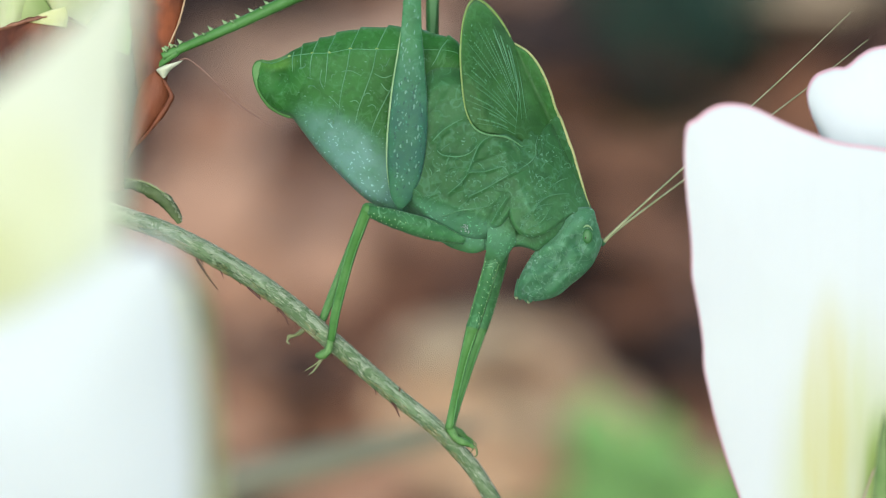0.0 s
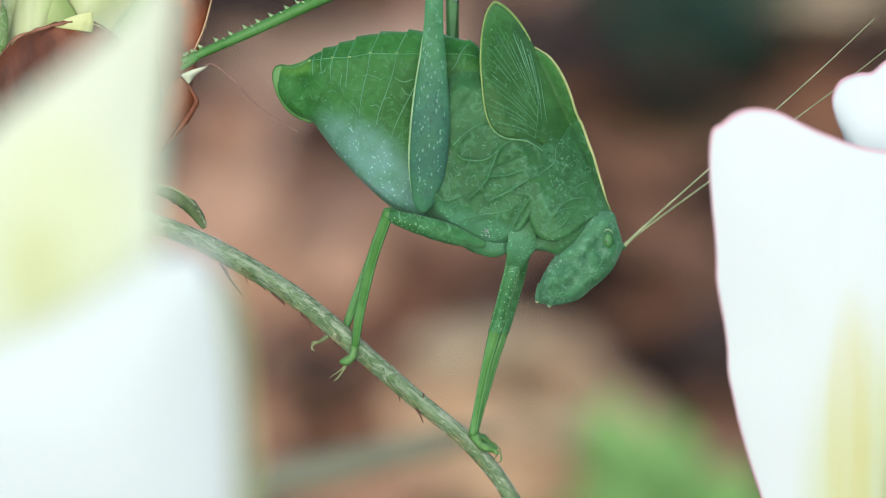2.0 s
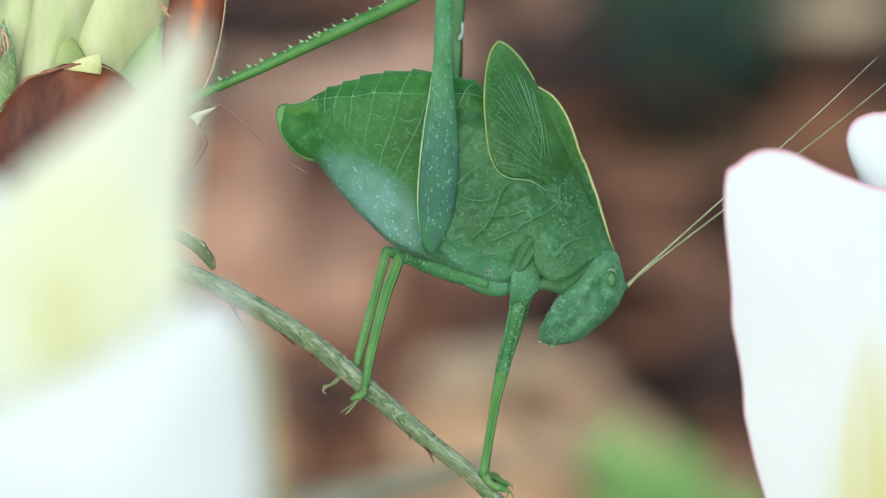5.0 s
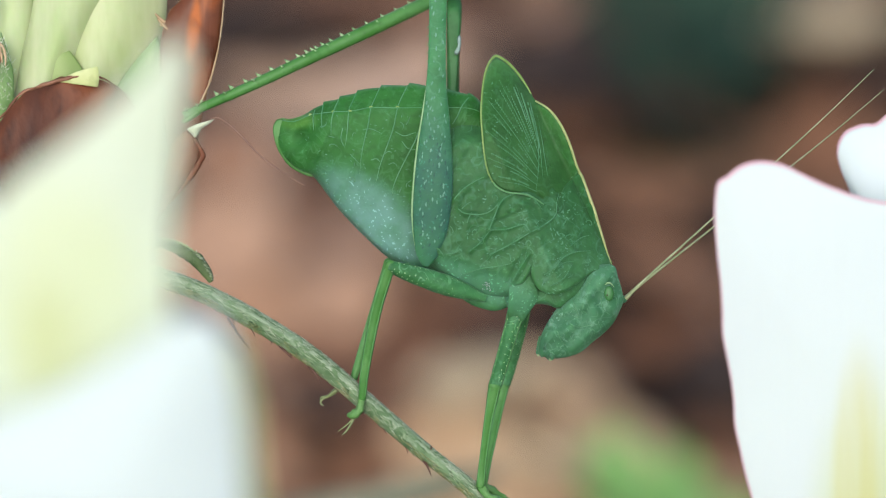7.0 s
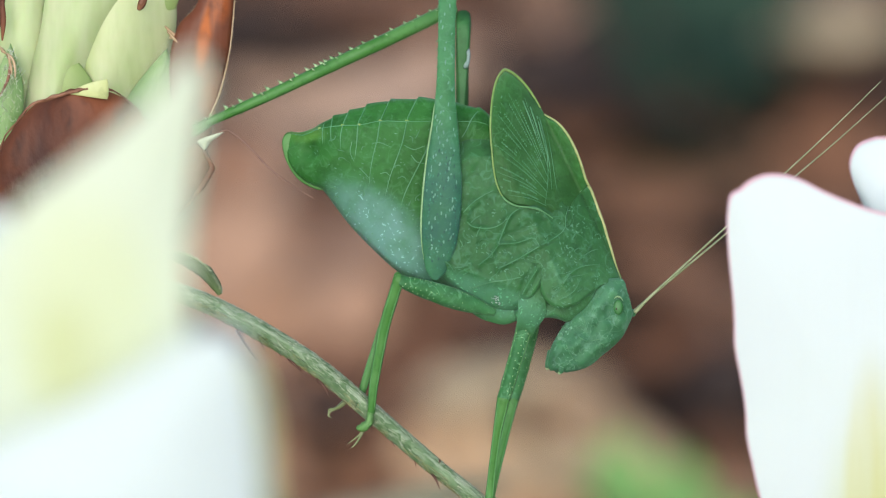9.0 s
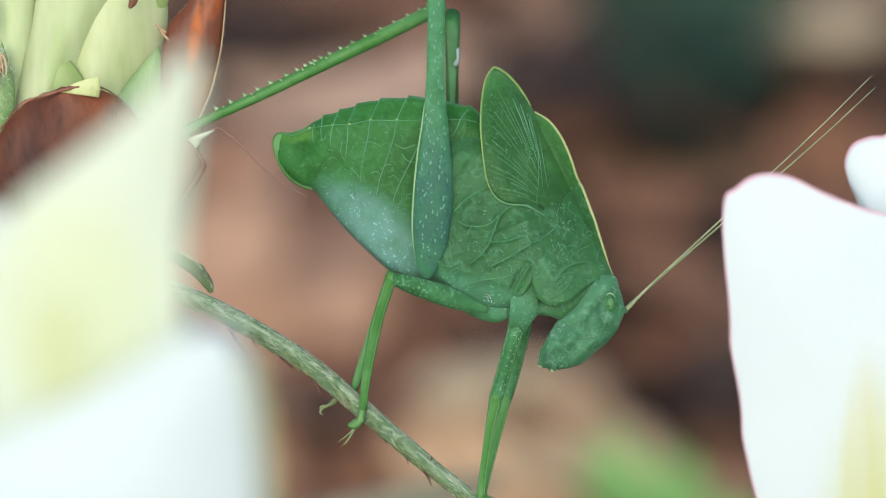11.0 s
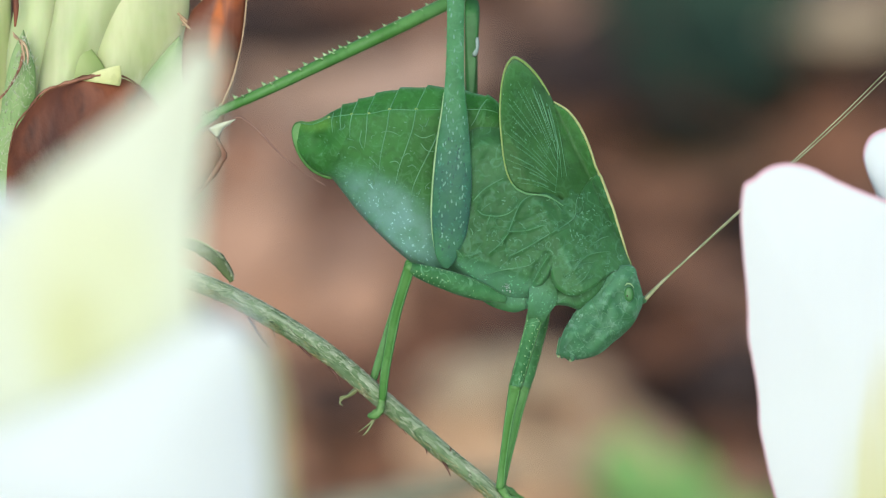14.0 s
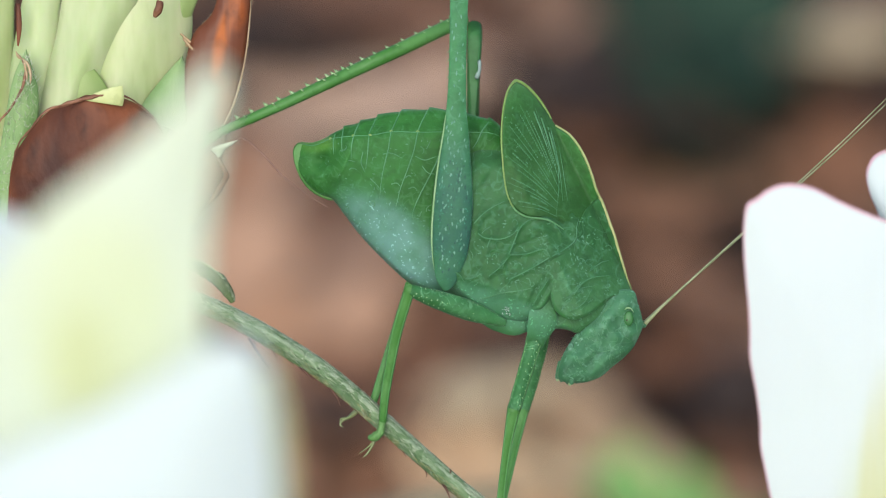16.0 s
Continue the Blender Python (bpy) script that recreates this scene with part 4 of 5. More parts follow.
# ---- the katydid ----
# (seconds, aside mm, up mm, turn in degrees) of the body against the stem
SWAY = [
    (0.0, 0.706, 0.056, 0.91),
    (0.5, 0.558, 0.114, 0.60),
    (1.0, 0.514, 0.090, 0.54),
    (1.5, 0.436, 0.152, 0.30),
    (2.0, 0.468, 0.159, 0.55),
    (2.5, 0.457, 0.158, 0.79),
    (3.0, 0.440, 0.081, 0.71),
    (3.5, 0.397, 0.001, 1.19),
    (4.0, 0.209, 0.050, 1.13),
    (4.5, 0.185, 0.091, 0.87),
    (5.0, 0.147, 0.192, 1.00),
    (7.5, 0.138, 0.056, 0.51),
    (8.0, 0.190, 0.017, 0.29),
    (8.5, 0.128, 0.021, 0.40),
    (9.0, 0.145, 0.072, 0.62),
    (11.5, 0.131, -0.021, -0.08),
    (12.0, 0.082, 0.020, -0.19),
    (12.5, 0.061, 0.037, 0.15),
    (13.0, 0.078, 0.021, 0.03),
    (13.5, 0.027, -0.037, -0.30),
    (14.0, 0.052, 0.044, -0.03),
    (14.5, 0.066, -0.007, 0.17),
    (15.0, 0.000, -0.000, 0.00),
    (15.5, -0.030, 0.021, -0.19),
    (16.0, -0.011, 0.043, 0.16)]
# joints at rest: hip, knee, foot
LEGS = {
    "mid_near": ((4.0, -1.55, -3.88), (-1.40, -3.2, -2.0), (-2.95, -0.75, -9.53)),
    "mid_far": ((3.93, 2, -3.63), (-1.74, 2.4, -1.92), (-3.52, 0.6, -8.48)),
    "fore_near": ((5.98, -1.0, -3.8), (4.47, -1.9, -8.78), (3.72, -0.5, -14.55)),
    "fore_far": ((6.3, 1, -3.84), (5.16, 2.2, -8.86), (3.8, 0.35, -14.47)),
}
# swing of the knee about the line from hip to foot, in degrees
SWING = {
    "mid_near": [(0, 0), (2.5, 0), (3.0, 42), (3.5, 66), (4.0, 62), (4.5, 57), (5.0, 51), (6.0, 25), (7.5, 0), (16, 0)],
    "mid_far": [(0, -27), (2.5, -27), (3.0, -9), (3.5, 0), (5.0, -6), (6.0, -17), (7.5, -27), (16, -27)],
    "fore_near": [(0, 0), (2.5, 0), (3.0, -10), (3.5, -16), (5.0, -15), (7.5, 0), (16, 0)],
    "fore_far": [(0, 0), (2.5, 0), (3.0, -10), (3.5, -16), (5.0, -14), (7.5, 0), (16, 0)],
}
# the antennae's slope in degrees
FEELERS = [(0, 42.2, 36.6), (1.5, 41.9, 36.4), (3.5, 41.4, 36.4), (5.0, 41.6, 37.1), (7.5, 42.1, 38.6), (9.0, 42.5, 39.8),
           (11.5, 43.0, 41.4), (12.5, 43.3, 42.5), (14.0, 43.0, 42.2), (15.0, 42.9, 41.9), (16.0, 43.0, 42.2)]
# (seconds, aside mm) of the near hind thigh against the body
THIGH_SHIFT = [(0, -0.22), (1.5, -0.12), (2.5, -0.12), (3.0, 0.1), (3.5, 0.22), (5.0, 0.18), (7.5, 0), (16.0, 0)]



def flank_depth(p, lowest=-2.45):
    """How far the animal's side stands out at (x, z): a tent that falls away from the keel along its back."""
    a, b = Vector((6.47, 7.92)), Vector((11.33, -2.22))
    d = (b - a).normalized()
    away = abs((p - a).x * d.y - (p - a).y * d.x)
    return -0.35 + (lowest + 0.35) * min(1.0, away / 3.2) ** 0.7


# creases of the trunk's side: line (x, z), half width, height (mm)
FOLDS_BACK = [
    ([(2.17, 1.72), (2.74, 2.32), (3.38, 2.74), (3.88, 2.99)], 0.14, 0.12),
    ([(2.10, 3.38), (2.74, 4.01), (3.22, 4.81), (3.60, 5.13)], 0.12, -0.08),
    ([(2.32, 1.24), (2.48, 1.75), (2.80, 2.13), (3.31, 2.45)], 0.10, 0.07),
    ([(2.42, 1.18), (2.80, 0.92), (3.69, 0.86), (4.33, 1.11), (4.71, 1.56)], 0.13, 0.10),
    ([(4.17, 0.00), (4.49, 0.83), (4.81, 1.53), (5.29, 1.94), (5.99, 2.07), (6.50, 1.94), (6.88, 1.53), (7.13, 1.21)], 0.11, 0.13),
    ([(4.20, -0.03), (5.13, 0.03), (5.76, 0.22), (6.18, 0.29), (6.50, -0.16)], 0.12, 0.12),
    ([(3.06, -1.24), (3.69, -0.70), (4.17, -0.10)], 0.13, 0.10),
]
FOLDS_MIDDLE = [
    ([(4.17, -1.43), (5.29, -0.86), (6.40, -0.19), (7.45, 0.41), (7.96, 0.92), (7.99, 1.56), (8.31, 2.42), (9.04, 3.15)], 0.12, 0.10),
    ([(3.85, -0.38), (4.01, -1.08), (4.11, -1.62)], 0.09, 0.07),
    ([(5.29, -2.93), (5.67, -2.13), (6.30, -1.24)], 0.13, -0.14),
    ([(5.79, -2.83), (6.21, -2.20), (6.53, -1.50)], 0.10, -0.12),
    ([(5.54, -2.83), (5.92, -2.13), (6.37, -1.43)], 0.10, 0.10),
    ([(1.72, -1.40), (2.17, -1.34), (2.61, -1.08)], 0.09, 0.09),
    ([(2.20, -1.43), (2.17, -2.26)], 0.08, 0.07),
    ([(0.76, -0.92), (1.31, -1.11), (1.66, -1.56)], 0.10, 0.08),
]
FOLDS_FRONT = [
    ([(7.83, -2.26), (8.31, -1.62), (8.95, -1.27), (9.93, -1.15)], 0.14, 0.08),
    ([(6.88, -0.92), (7.83, -0.45), (8.47, 0.03)], 0.20, -0.06),
    ([(7.51, -3.15), (8.31, -2.77), (8.79, -2.04)], 0.16, 0.06),
    ([(4.65, 0.51), (5.29, 0.73), (5.86, 0.99)], 0.12, -0.07),
    ([(3.06, 0.03), (3.85, 0.35), (4.27, 0.67)], 0.14, -0.07),
    ([(2.74, -2.52), (3.69, -2.20), (4.81, -2.04), (5.44, -1.88)], 0.20, 0.08),
    ([(5.29, 1.15), (5.76, 1.46), (6.40, 1.37)], 0.13, 0.07),
]
FOLDS = FOLDS_BACK + FOLDS_MIDDLE + FOLDS_FRONT


def creased(points, folds):
    """How far creases lift each (x, z) towards the camera."""
    p = np.array(points)
    total = np.zeros(len(p))
    for line, width, height in folds:
        c = np.array([(a.x, a.y) for a in spline(line, 40)])
        a, d = c[:-1], c[1:] - c[:-1]
        v = p[:, None, :] - a[None]
        t = np.clip((v * d).sum(2) / np.maximum((d * d).sum(1), 1e-9), 0, 1)
        far = np.sqrt(((v - t[..., None] * d) ** 2).sum(2)).min(1)
        total += height * np.exp(-(far / width) ** 2)
    return total


def shell(outline, depth, under, folds, border, lift=0.0, n=200, rings=56, back=0.9):
    """A plate of the trunk that grows out of what lies under it; depth gives its side, folds its creases."""
    bm = bmesh.new()
    rim = ring(outline, n)
    mid = sum(rim, Vector((0, 0))) / n
    spots, marks = [], []
    for j in range(rings + 1):
        r = 1 - j / (rings + 1)
        for p in rim:
            spots.append(mid + (p - mid) * r)
            marks.append(r)
    spots.append(mid)
    marks.append(0)
    ups = creased([(q.x, q.y) for q in spots], folds)
    verts = []
    for q, r, up in zip(spots, marks, ups):
        hit = under.ray_cast(Vector((q.x, -30, q.y)), Vector((0, 1, 0)))[0]
        y = depth(q)
        rise = min(1.0, (1 - r) / border)
        rise = rise * rise * (3 - 2 * rise)
        if lift:
            y = min(y, hit.y) if hit else y
            y += lift * (1 - rise)
        else:
            floor = hit.y + 0.03 if hit else y + 0.5
            y = floor + (min(y, floor - 0.05) - floor) * rise
        rough = 0.07 * noise.noise(Vector((q.x * 1.2, 3, q.y * 1.2))) + 0.045 * noise.noise(Vector((q.x * 2.9, 7, q.y * 2.9)))
        verts.append(bm.verts.new((q.x, y - (up + rough) * max(rise, 0.3), q.y)))
    rows = [verts[j * n:(j + 1) * n] for j in range(rings + 1)]
    grid_faces(bm, rows, True)
    for i in range(n):
        bm.faces.new((rows[-1][i], rows[-1][(i + 1) % n], verts[-1]))
    behind = [bm.verts.new((v.co.x, v.co.y + back, v.co.z)) for v in rows[0]]
    grid_faces(bm, [rows[0], behind], True)
    bm.faces.new(behind)
    return bm


def katydid():
    k = thing("katydid", BODY_AT, "leaf-green katydid nymph with speckled cuticle clinging to the hairy stem", "katydid")
    parts = {}
    # abdomen and trunk: belly line, near ridge, serrated crest
    belly = [(-8.08, 5.74), (-7.95, 5.00), (-7.63, 4.27), (-7.12, 3.66), (-6.54, 3.27), (-5.84, 3.01), (-5.19, 2.21), (-4.30, 1.06), (-3.01, -0.29), (-1.41, -1.70), (0.51, -2.66), (2.44, -3.75), (4.52, -4.36), (5.80, -4.14), (6.93, -3.66)]
    ridge = [(-7.87, 6.14), (-7.16, 6.14), (-6.43, 6.33), (-5.88, 6.52), (-5.18, 6.62), (-4.28, 6.68), (-3.39, 6.78), (-2.53, 6.87), (-1.09, 6.94), (0.51, 7.00), (1.95, 6.94), (3.65, 6.55), (5.47, 4.51), (7.23, 1.79), (8.09, 0.03)]
    crest = [(-7.66, 6.35), (-7.09, 6.29), (-6.38, 6.51), (-5.84, 6.83), (-5.26, 7.09), (-4.36, 7.41), (-3.40, 7.73), (-2.31, 8.02), (-0.45, 8.18), (0.67, 8.11), (1.96, 7.86), (3.56, 7.34), (5.32, 5.00), (7.09, 2.28), (8.05, 0.35)]
    n, m = 220, 26
    teeth = [-5.27, -4.35, -3.38, -2.02, -0.38, 1.35, 2.95, 4.0]
    bm = bmesh.new()
    rows = []
    for i, (v, r, c) in enumerate(zip(spline(belly, n), spline(ridge, n), spline(crest, n))):
        t = i / (n - 1)
        full = min(1.0, (t / 0.35) + 0.02) ** 1.0 * min(1.0, (1.02 - t) / 0.12) ** 0.5
        tooth, puff = 0.0, 0.0
        for left, right in zip(teeth, teeth[1:]):
            if left <= c.x < right:
                f = (c.x - left) / (right - left)
                tooth, puff = 0.15 * (1 - f) ** 1.5, math.sin(math.pi * f) ** 0.6
        w, yr, yk = 0.85 * full, -1.55 * full, -0.85 * full
        row = []
        for j in range(m + 1):
            s = j / m
            p = v.lerp(r, s)
            dent = 0.9 * math.exp(-((p.x + 6.5) ** 2 + (p.y - 5.3) ** 2) / 0.22)
            swell = -dent + 0.05 * puff * math.sin(math.pi * s) + 0.05 * noise.noise(Vector((p.x * 1.1, 5, p.y * 1.1))) + 0.02 * noise.noise(Vector((p.x * 3.2, 9, p.y * 3.2)))
            row.append(bm.verts.new((p.x, yr * s - (w + full * swell) * math.sin(math.pi * s ** 0.7) ** 0.5 * (1 - 0.3 * s), p.y)))
        for j in range(1, 5):
            s = j / 4
            p = r.lerp(c, s)
            lift = tooth if j == 4 else 0
            row.append(bm.verts.new((p.x, yr + (yk - yr) * s, p.y + lift)))
        for j in range(1, m):
            s = 1 - j / m
            p = v.lerp(c, s)
            row.append(bm.verts.new((p.x, yk * s + w * math.sin(math.pi * s ** 0.75) ** 0.8 * (1 - 0.35 * s), p.y)))
        rows.append(row)
    grid_faces(bm, rows, True)
    bm.faces.new(rows[0])
    bm.faces.new(rows[-1][::-1])
    abdomen = part("abdomen", bm, GREEN, k, "leaf-like green abdomen with serrated crest and bluish bloom")
    tip = part("ovipositor", pillow([(-8.13, 5.81), (-7.87, 6.26), (-7.45, 6.17), (-7.20, 5.56), (-6.87, 4.85), (-6.42, 4.27), (-5.97, 3.73), (-5.62, 3.15), (-5.97, 2.99), (-6.65, 3.24), (-7.23, 3.63), (-7.71, 4.27), (-8.03, 5.04)], -0.14, 0.2, 0.4, 60, 14, power=2.0, soft=1.4, wrinkle=0.4), LEG_BRIGHT, k, "short green tail sheath")
    side = tree_of(abdomen)
    thorax = part("thorax", shell([(0.19, -1.88), (0.41, -0.92), (0.51, 0.67), (0.60, 2.58), (0.99, 4.33), (1.78, 5.70), (2.90, 6.08), (4.17, 5.70), (5.44, 4.49), (6.88, 2.90), (8.15, 3.22), (8.85, 2.58), (8.85, 0.35), (8.47, -1.56), (7.20, -2.52), (6.40, -3.79), (5.67, -4.20), (5.13, -4.43), (4.49, -4.55), (3.69, -4.36), (2.74, -3.98), (1.46, -3.15)], lambda q: flank_depth(q, -2.5) + 1.25 * max(0.0, min(1.0, (-1.2 - 0.30 * (q.x - 1) - q.y) / 2.2)), side, FOLDS, 0.22), THORAX, k, "creased blue-green thorax side")
    far_pad = part("wing_pad", pillow([(5.96, 8.69), (6.80, 7.34), (7.53, 6.86), (8.11, 6.15), (8.56, 5.29), (8.88, 4.46), (9.10, 3.75), (9.30, 3.24), (8.85, 2.28), (7.89, 1.57), (6.92, 1.96), (5.64, 3.56), (4.68, 5.80), (5.00, 7.73)], lambda q: flank_depth(q, -2.45), 0.12, 0.6, 90, 10, power=4, soft=1.0), PAD, k, "green wing pad")
    pad = part("wing_pad", pillow([(4.30, 9.68), (4.58, 9.84), (5.16, 9.52), (5.79, 8.88), (6.27, 8.18), (6.56, 7.64), (6.88, 6.97), (7.39, 5.44), (7.83, 3.53), (8.02, 1.78), (7.45, 1.37), (6.88, 1.69), (6.40, 1.94), (5.86, 2.04), (5.13, 2.13), (4.49, 2.52), (4.08, 3.28), (3.88, 4.23), (3.76, 5.38), (3.69, 6.46), (3.73, 7.58), (3.85, 8.53), (4.04, 9.23)], lambda q: flank_depth(q, -2.62) + 0.3 * max(0.0, min(1.0, (q.x - 5.6) / 1.8)) * max(0.0, min(1.0, (3.6 - q.y) / 2.0)), 0.14, 0.25, 110, 16, power=4, soft=1.0, wrinkle=0.5), PAD, k, "net-veined green wing pad with yellow-green edge")
    shield = part("pronotum", shell([(9.28, 3.33), (9.48, 3.07), (9.70, 2.47), (9.96, 1.79), (10.21, 1.09), (10.44, 0.35), (10.69, -0.45), (10.95, -1.28), (11.20, -2.02), (10.60, -2.24), (10.05, -2.43), (9.48, -2.79), (8.84, -3.27), (8.04, -3.65), (7.30, -3.55), (6.75, -3.07), (6.50, -2.27), (6.47, -1.57), (6.11, -1.18), (5.54, -0.99), (6.43, -0.19), (7.49, 0.38), (8.00, 0.93), (8.04, 1.60), (8.39, 2.47), (8.84, 2.98)], lambda q: flank_depth(q, -2.45) - 0.10, side, FOLDS, 0.06, lift=0.16), THORAX, k, "blue-green saddle-shaped pronotum with yellow keel")
    head = part("head", pillow([(10.13, -2.05), (11.22, -1.99), (11.51, -2.69), (11.73, -3.43), (11.80, -4.01), (11.60, -4.58), (11.25, -5.26), (10.64, -5.90), (10.07, -6.35), (9.49, -6.86), (8.85, -7.15), (8.11, -7.28), (7.50, -7.24), (7.02, -7.02), (7.02, -6.44), (7.24, -5.74), (7.63, -5.03), (8.08, -4.36), (8.59, -3.72), (9.39, -2.79)], -1.15, 0.75, 1.2, 110, 26, power=3.4, soft=0.9, wrinkle=0.6), HEAD, k, "blue-green slanting head")
    part("neck", pillow([(5.02, -3.83), (6.47, -3.19), (8.24, -2.86), (9.85, -2.38), (9.68, -3.35), (8.72, -4.21), (8.17, -4.47), (7.59, -4.28), (6.95, -4.21), (6.15, -4.41), (5.34, -4.47)], -1.25, 0.6, 1.0, 50, 6, power=4, soft=0.9), THORAX, k)
    part("coxa", pillow([(6.37, -1.37), (6.59, -2.26), (6.88, -3.31), (6.88, -4.04), (6.40, -4.74), (5.99, -5.44), (5.51, -5.57), (5.25, -4.87), (5.29, -3.73), (5.38, -2.93), (5.79, -2.07)], lambda q: -2.1 + 0.75 * max(0.0, min(1.0, (-3.4 - q.y) / 1.9)) ** 1.5, 0.14, 1.3, 60, 12, power=2.0, soft=1.0, wrinkle=0.3), THORAX, k)
    eye_bm = bmesh.new()
    ball(eye_bm, (10.97, -1.76, -3.58), (0.29, 0.13, 0.43), 18)
    eye = part("eye", eye_bm, EYE, head, "glossy green eye")
    pupil = bmesh.new()
    ball(pupil, (10.86, -1.87, -3.67), (0.05, 0.03, 0.06), 8)
    part("pupil", pupil, DARK, head)
    part("eye_rim", tube([(10.72, -1.86, -3.1), (10.88, -1.84, -2.98), (11.08, -1.8, -3.02), (11.26, -1.74, -3.24)], [0.01, 0.045, 0.04, 0.01], 24, 6), PALE_RIM, head, "pale crescent over the eye")
    for q, r in (([(7.19, -0.6, -6.07), (7.06, -0.7, -6.64), (6.96, -0.6, -7.03)], 0.17), ([(7.56, -0.9, -6.7), (7.5, -1, -7.08), (7.6, -0.9, -7.31)], 0.15), ([(7.9, -0.5, -6.87), (7.77, -0.5, -7.19), (7.83, -0.5, -7.35)], 0.13), ([(7.28, 0.2, -6.41), (7.15, 0.3, -6.89), (7.28, 0.3, -7.25)], 0.14)):
        part("palp", tube(q, [r, r * 0.95, r * 0.6], 12, 8), HEAD, head, "short pale palp")
    lint = bmesh.new()
    for p, r in (((7.69, -1, -7.31), 0.12), ((7, -0.6, -7.09), 0.10), ((9.86, -1.3, -6.24), 0.09)):
        ball(lint, p, (r, r, r), 8)
    part("palp_tip", lint, SPINE, head)
    mouth_rng = random.Random(12)
    jaw = spline([(8.24, -4.54), (7.79, -5.24), (7.43, -5.92), (7.27, -6.56), (7.37, -6.95), (7.92, -7.11)], 15)
    for i, p in enumerate(jaw):
        bm = bmesh.new()
        r = mouth_rng.uniform(0.12, 0.22)
        ball(bm, (p.x + mouth_rng.uniform(-0.02, 0.22), -1.15 - mouth_rng.uniform(0, 0.3), p.y + mouth_rng.uniform(-0.05, 0.15)), (r, r * 0.7, r * mouth_rng.uniform(1.2, 2.2)), 10)
        part("mouthpart", bm, HEAD, head)

    part("sternum", pillow([(2.69, -3.84), (3.39, -3.42), (4.19, -3.17), (4.99, -3.36), (5.50, -3.80), (5.34, -4.25), (4.92, -4.51), (4.41, -4.60), (3.71, -4.44), (3.13, -4.22)], -1.2, 0.3, 1.0, 50, 10, power=2.2, soft=0.9, wrinkle=0.3), THORAX, thorax, "pale translucent belly plate")
    tuft, tuft_rng = bmesh.new(), random.Random(17)
    hip_spot = drape(tree_of(thorax), [(4.0, -3.1), (4.1, -3.1)], 2)[0]
    for _ in range(16):
        q = hip_spot + Vector((tuft_rng.uniform(-0.2, 0.28), -0.05, tuft_rng.uniform(-0.42, 0.12)))
        cone(tuft, q, q + Vector((tuft_rng.uniform(-0.1, 0.1), -0.12, tuft_rng.uniform(-0.16, 0.05))), 0.035, 5)
    part("tuft", tuft, LINT, thorax, "whitish tuft at the hip", kind="stuff")

    # veins laid on the surfaces
    flank, plate, near_pad, face = tree_of(abdomen), tree_of(thorax, abdomen, shield), tree_of(pad), tree_of(head)
    def veins(name, tree, curves, r, mat, parent, label=""):
        for c in curves:
            bm = bmesh.new()
            vein(bm, tree, c, r)
            part(name, bm, mat, parent, label)
    veins("segment_line", flank, ([(-4.34, 7.41), (-4.60, 6.80), (-4.76, 6.10), (-4.79, 5.33)], [(-3.38, 7.73), (-3.58, 7.22), (-3.77, 6.74), (-3.86, 5.62), (-3.96, 4.76)], [(-2.04, 8.02), (-2.30, 7.44), (-2.55, 6.80), (-2.68, 5.94), (-2.91, 4.98), (-3.07, 4.12), (-3.16, 3.16)], [(-0.45, 8.18), (-0.77, 7.54), (-1.02, 6.90), (-1.25, 5.78), (-1.63, 4.66), (-1.98, 3.70), (-2.24, 2.65)], [(0.51, 6.80), (0.29, 5.94), (0.03, 5.14), (-0.45, 4.18), (-0.93, 3.23), (-1.25, 2.43), (-1.31, 1.95)], [(-5.24, 7.09), (-5.33, 6.42), (-5.30, 5.72)], [(-5.72, 6.74), (-5.81, 6.26), (-5.78, 5.62)], [(3.00, 7.50), (2.62, 6.99), (2.36, 6.42), (2.08, 5.97)]), 0.036, VEIN_SOFT, abdomen, "pale segment line")
    veins("ridge_line", flank, ([(-7.60, 6.20), (-6.99, 6.10), (-6.42, 6.29), (-5.97, 6.48), (-4.66, 6.64), (-3.70, 6.67), (-2.52, 6.90), (-1.09, 6.87), (0.35, 6.90), (1.79, 6.90), (3.07, 6.87), (3.61, 6.67)],), 0.030, VEIN_SOFT, abdomen, "pale green ridge")
    nodes = bmesh.new()
    for x, z in [(-5.97, 6.48), (-4.66, 6.64), (-3.70, 6.67), (-2.52, 6.90), (-1.02, 6.90)]:
        fleck(nodes, flank, x, z, 0.13, 0.09, 0.4)
    part("ridge_node", nodes, RIM, abdomen, "yellow nodes on the ridge")
    veins("vein", flank, ([(-3.00, 5.62), (-2.52, 5.68), (-1.88, 5.40)], [(-1.15, 5.52), (-0.61, 5.30), (0.03, 5.52)], [(-4.12, 5.72), (-4.22, 5.14), (-4.02, 4.63)], [(-3.70, 4.25), (-3.38, 3.93), (-3.16, 3.70)], [(-2.52, 3.93), (-2.20, 3.99), (-1.98, 3.80)], [(-0.77, 4.98), (-0.45, 4.60), (0.03, 4.50)], [(2.11, 3.38), (2.75, 4.02), (3.23, 4.82), (3.61, 5.08)], [(2.49, 3.93), (3.07, 3.99), (3.61, 3.86)]), 0.028, VEIN_SOFT, abdomen)
    veins("vein", plate, [line for line, width, height in FOLDS if height > 0.07], 0.034, VEIN_FAINT, thorax)
    veins("vein", plate, ([(7.27, -2.54), (8.24, -1.9), (9.04, -1.74)], [(7.59, -3.19), (8.4, -2.7), (8.88, -1.9)], [(8.72, -0.93), (9.36, -0.45), (9.85, -0.29)]), 0.03, VEIN_FAINT, shield)
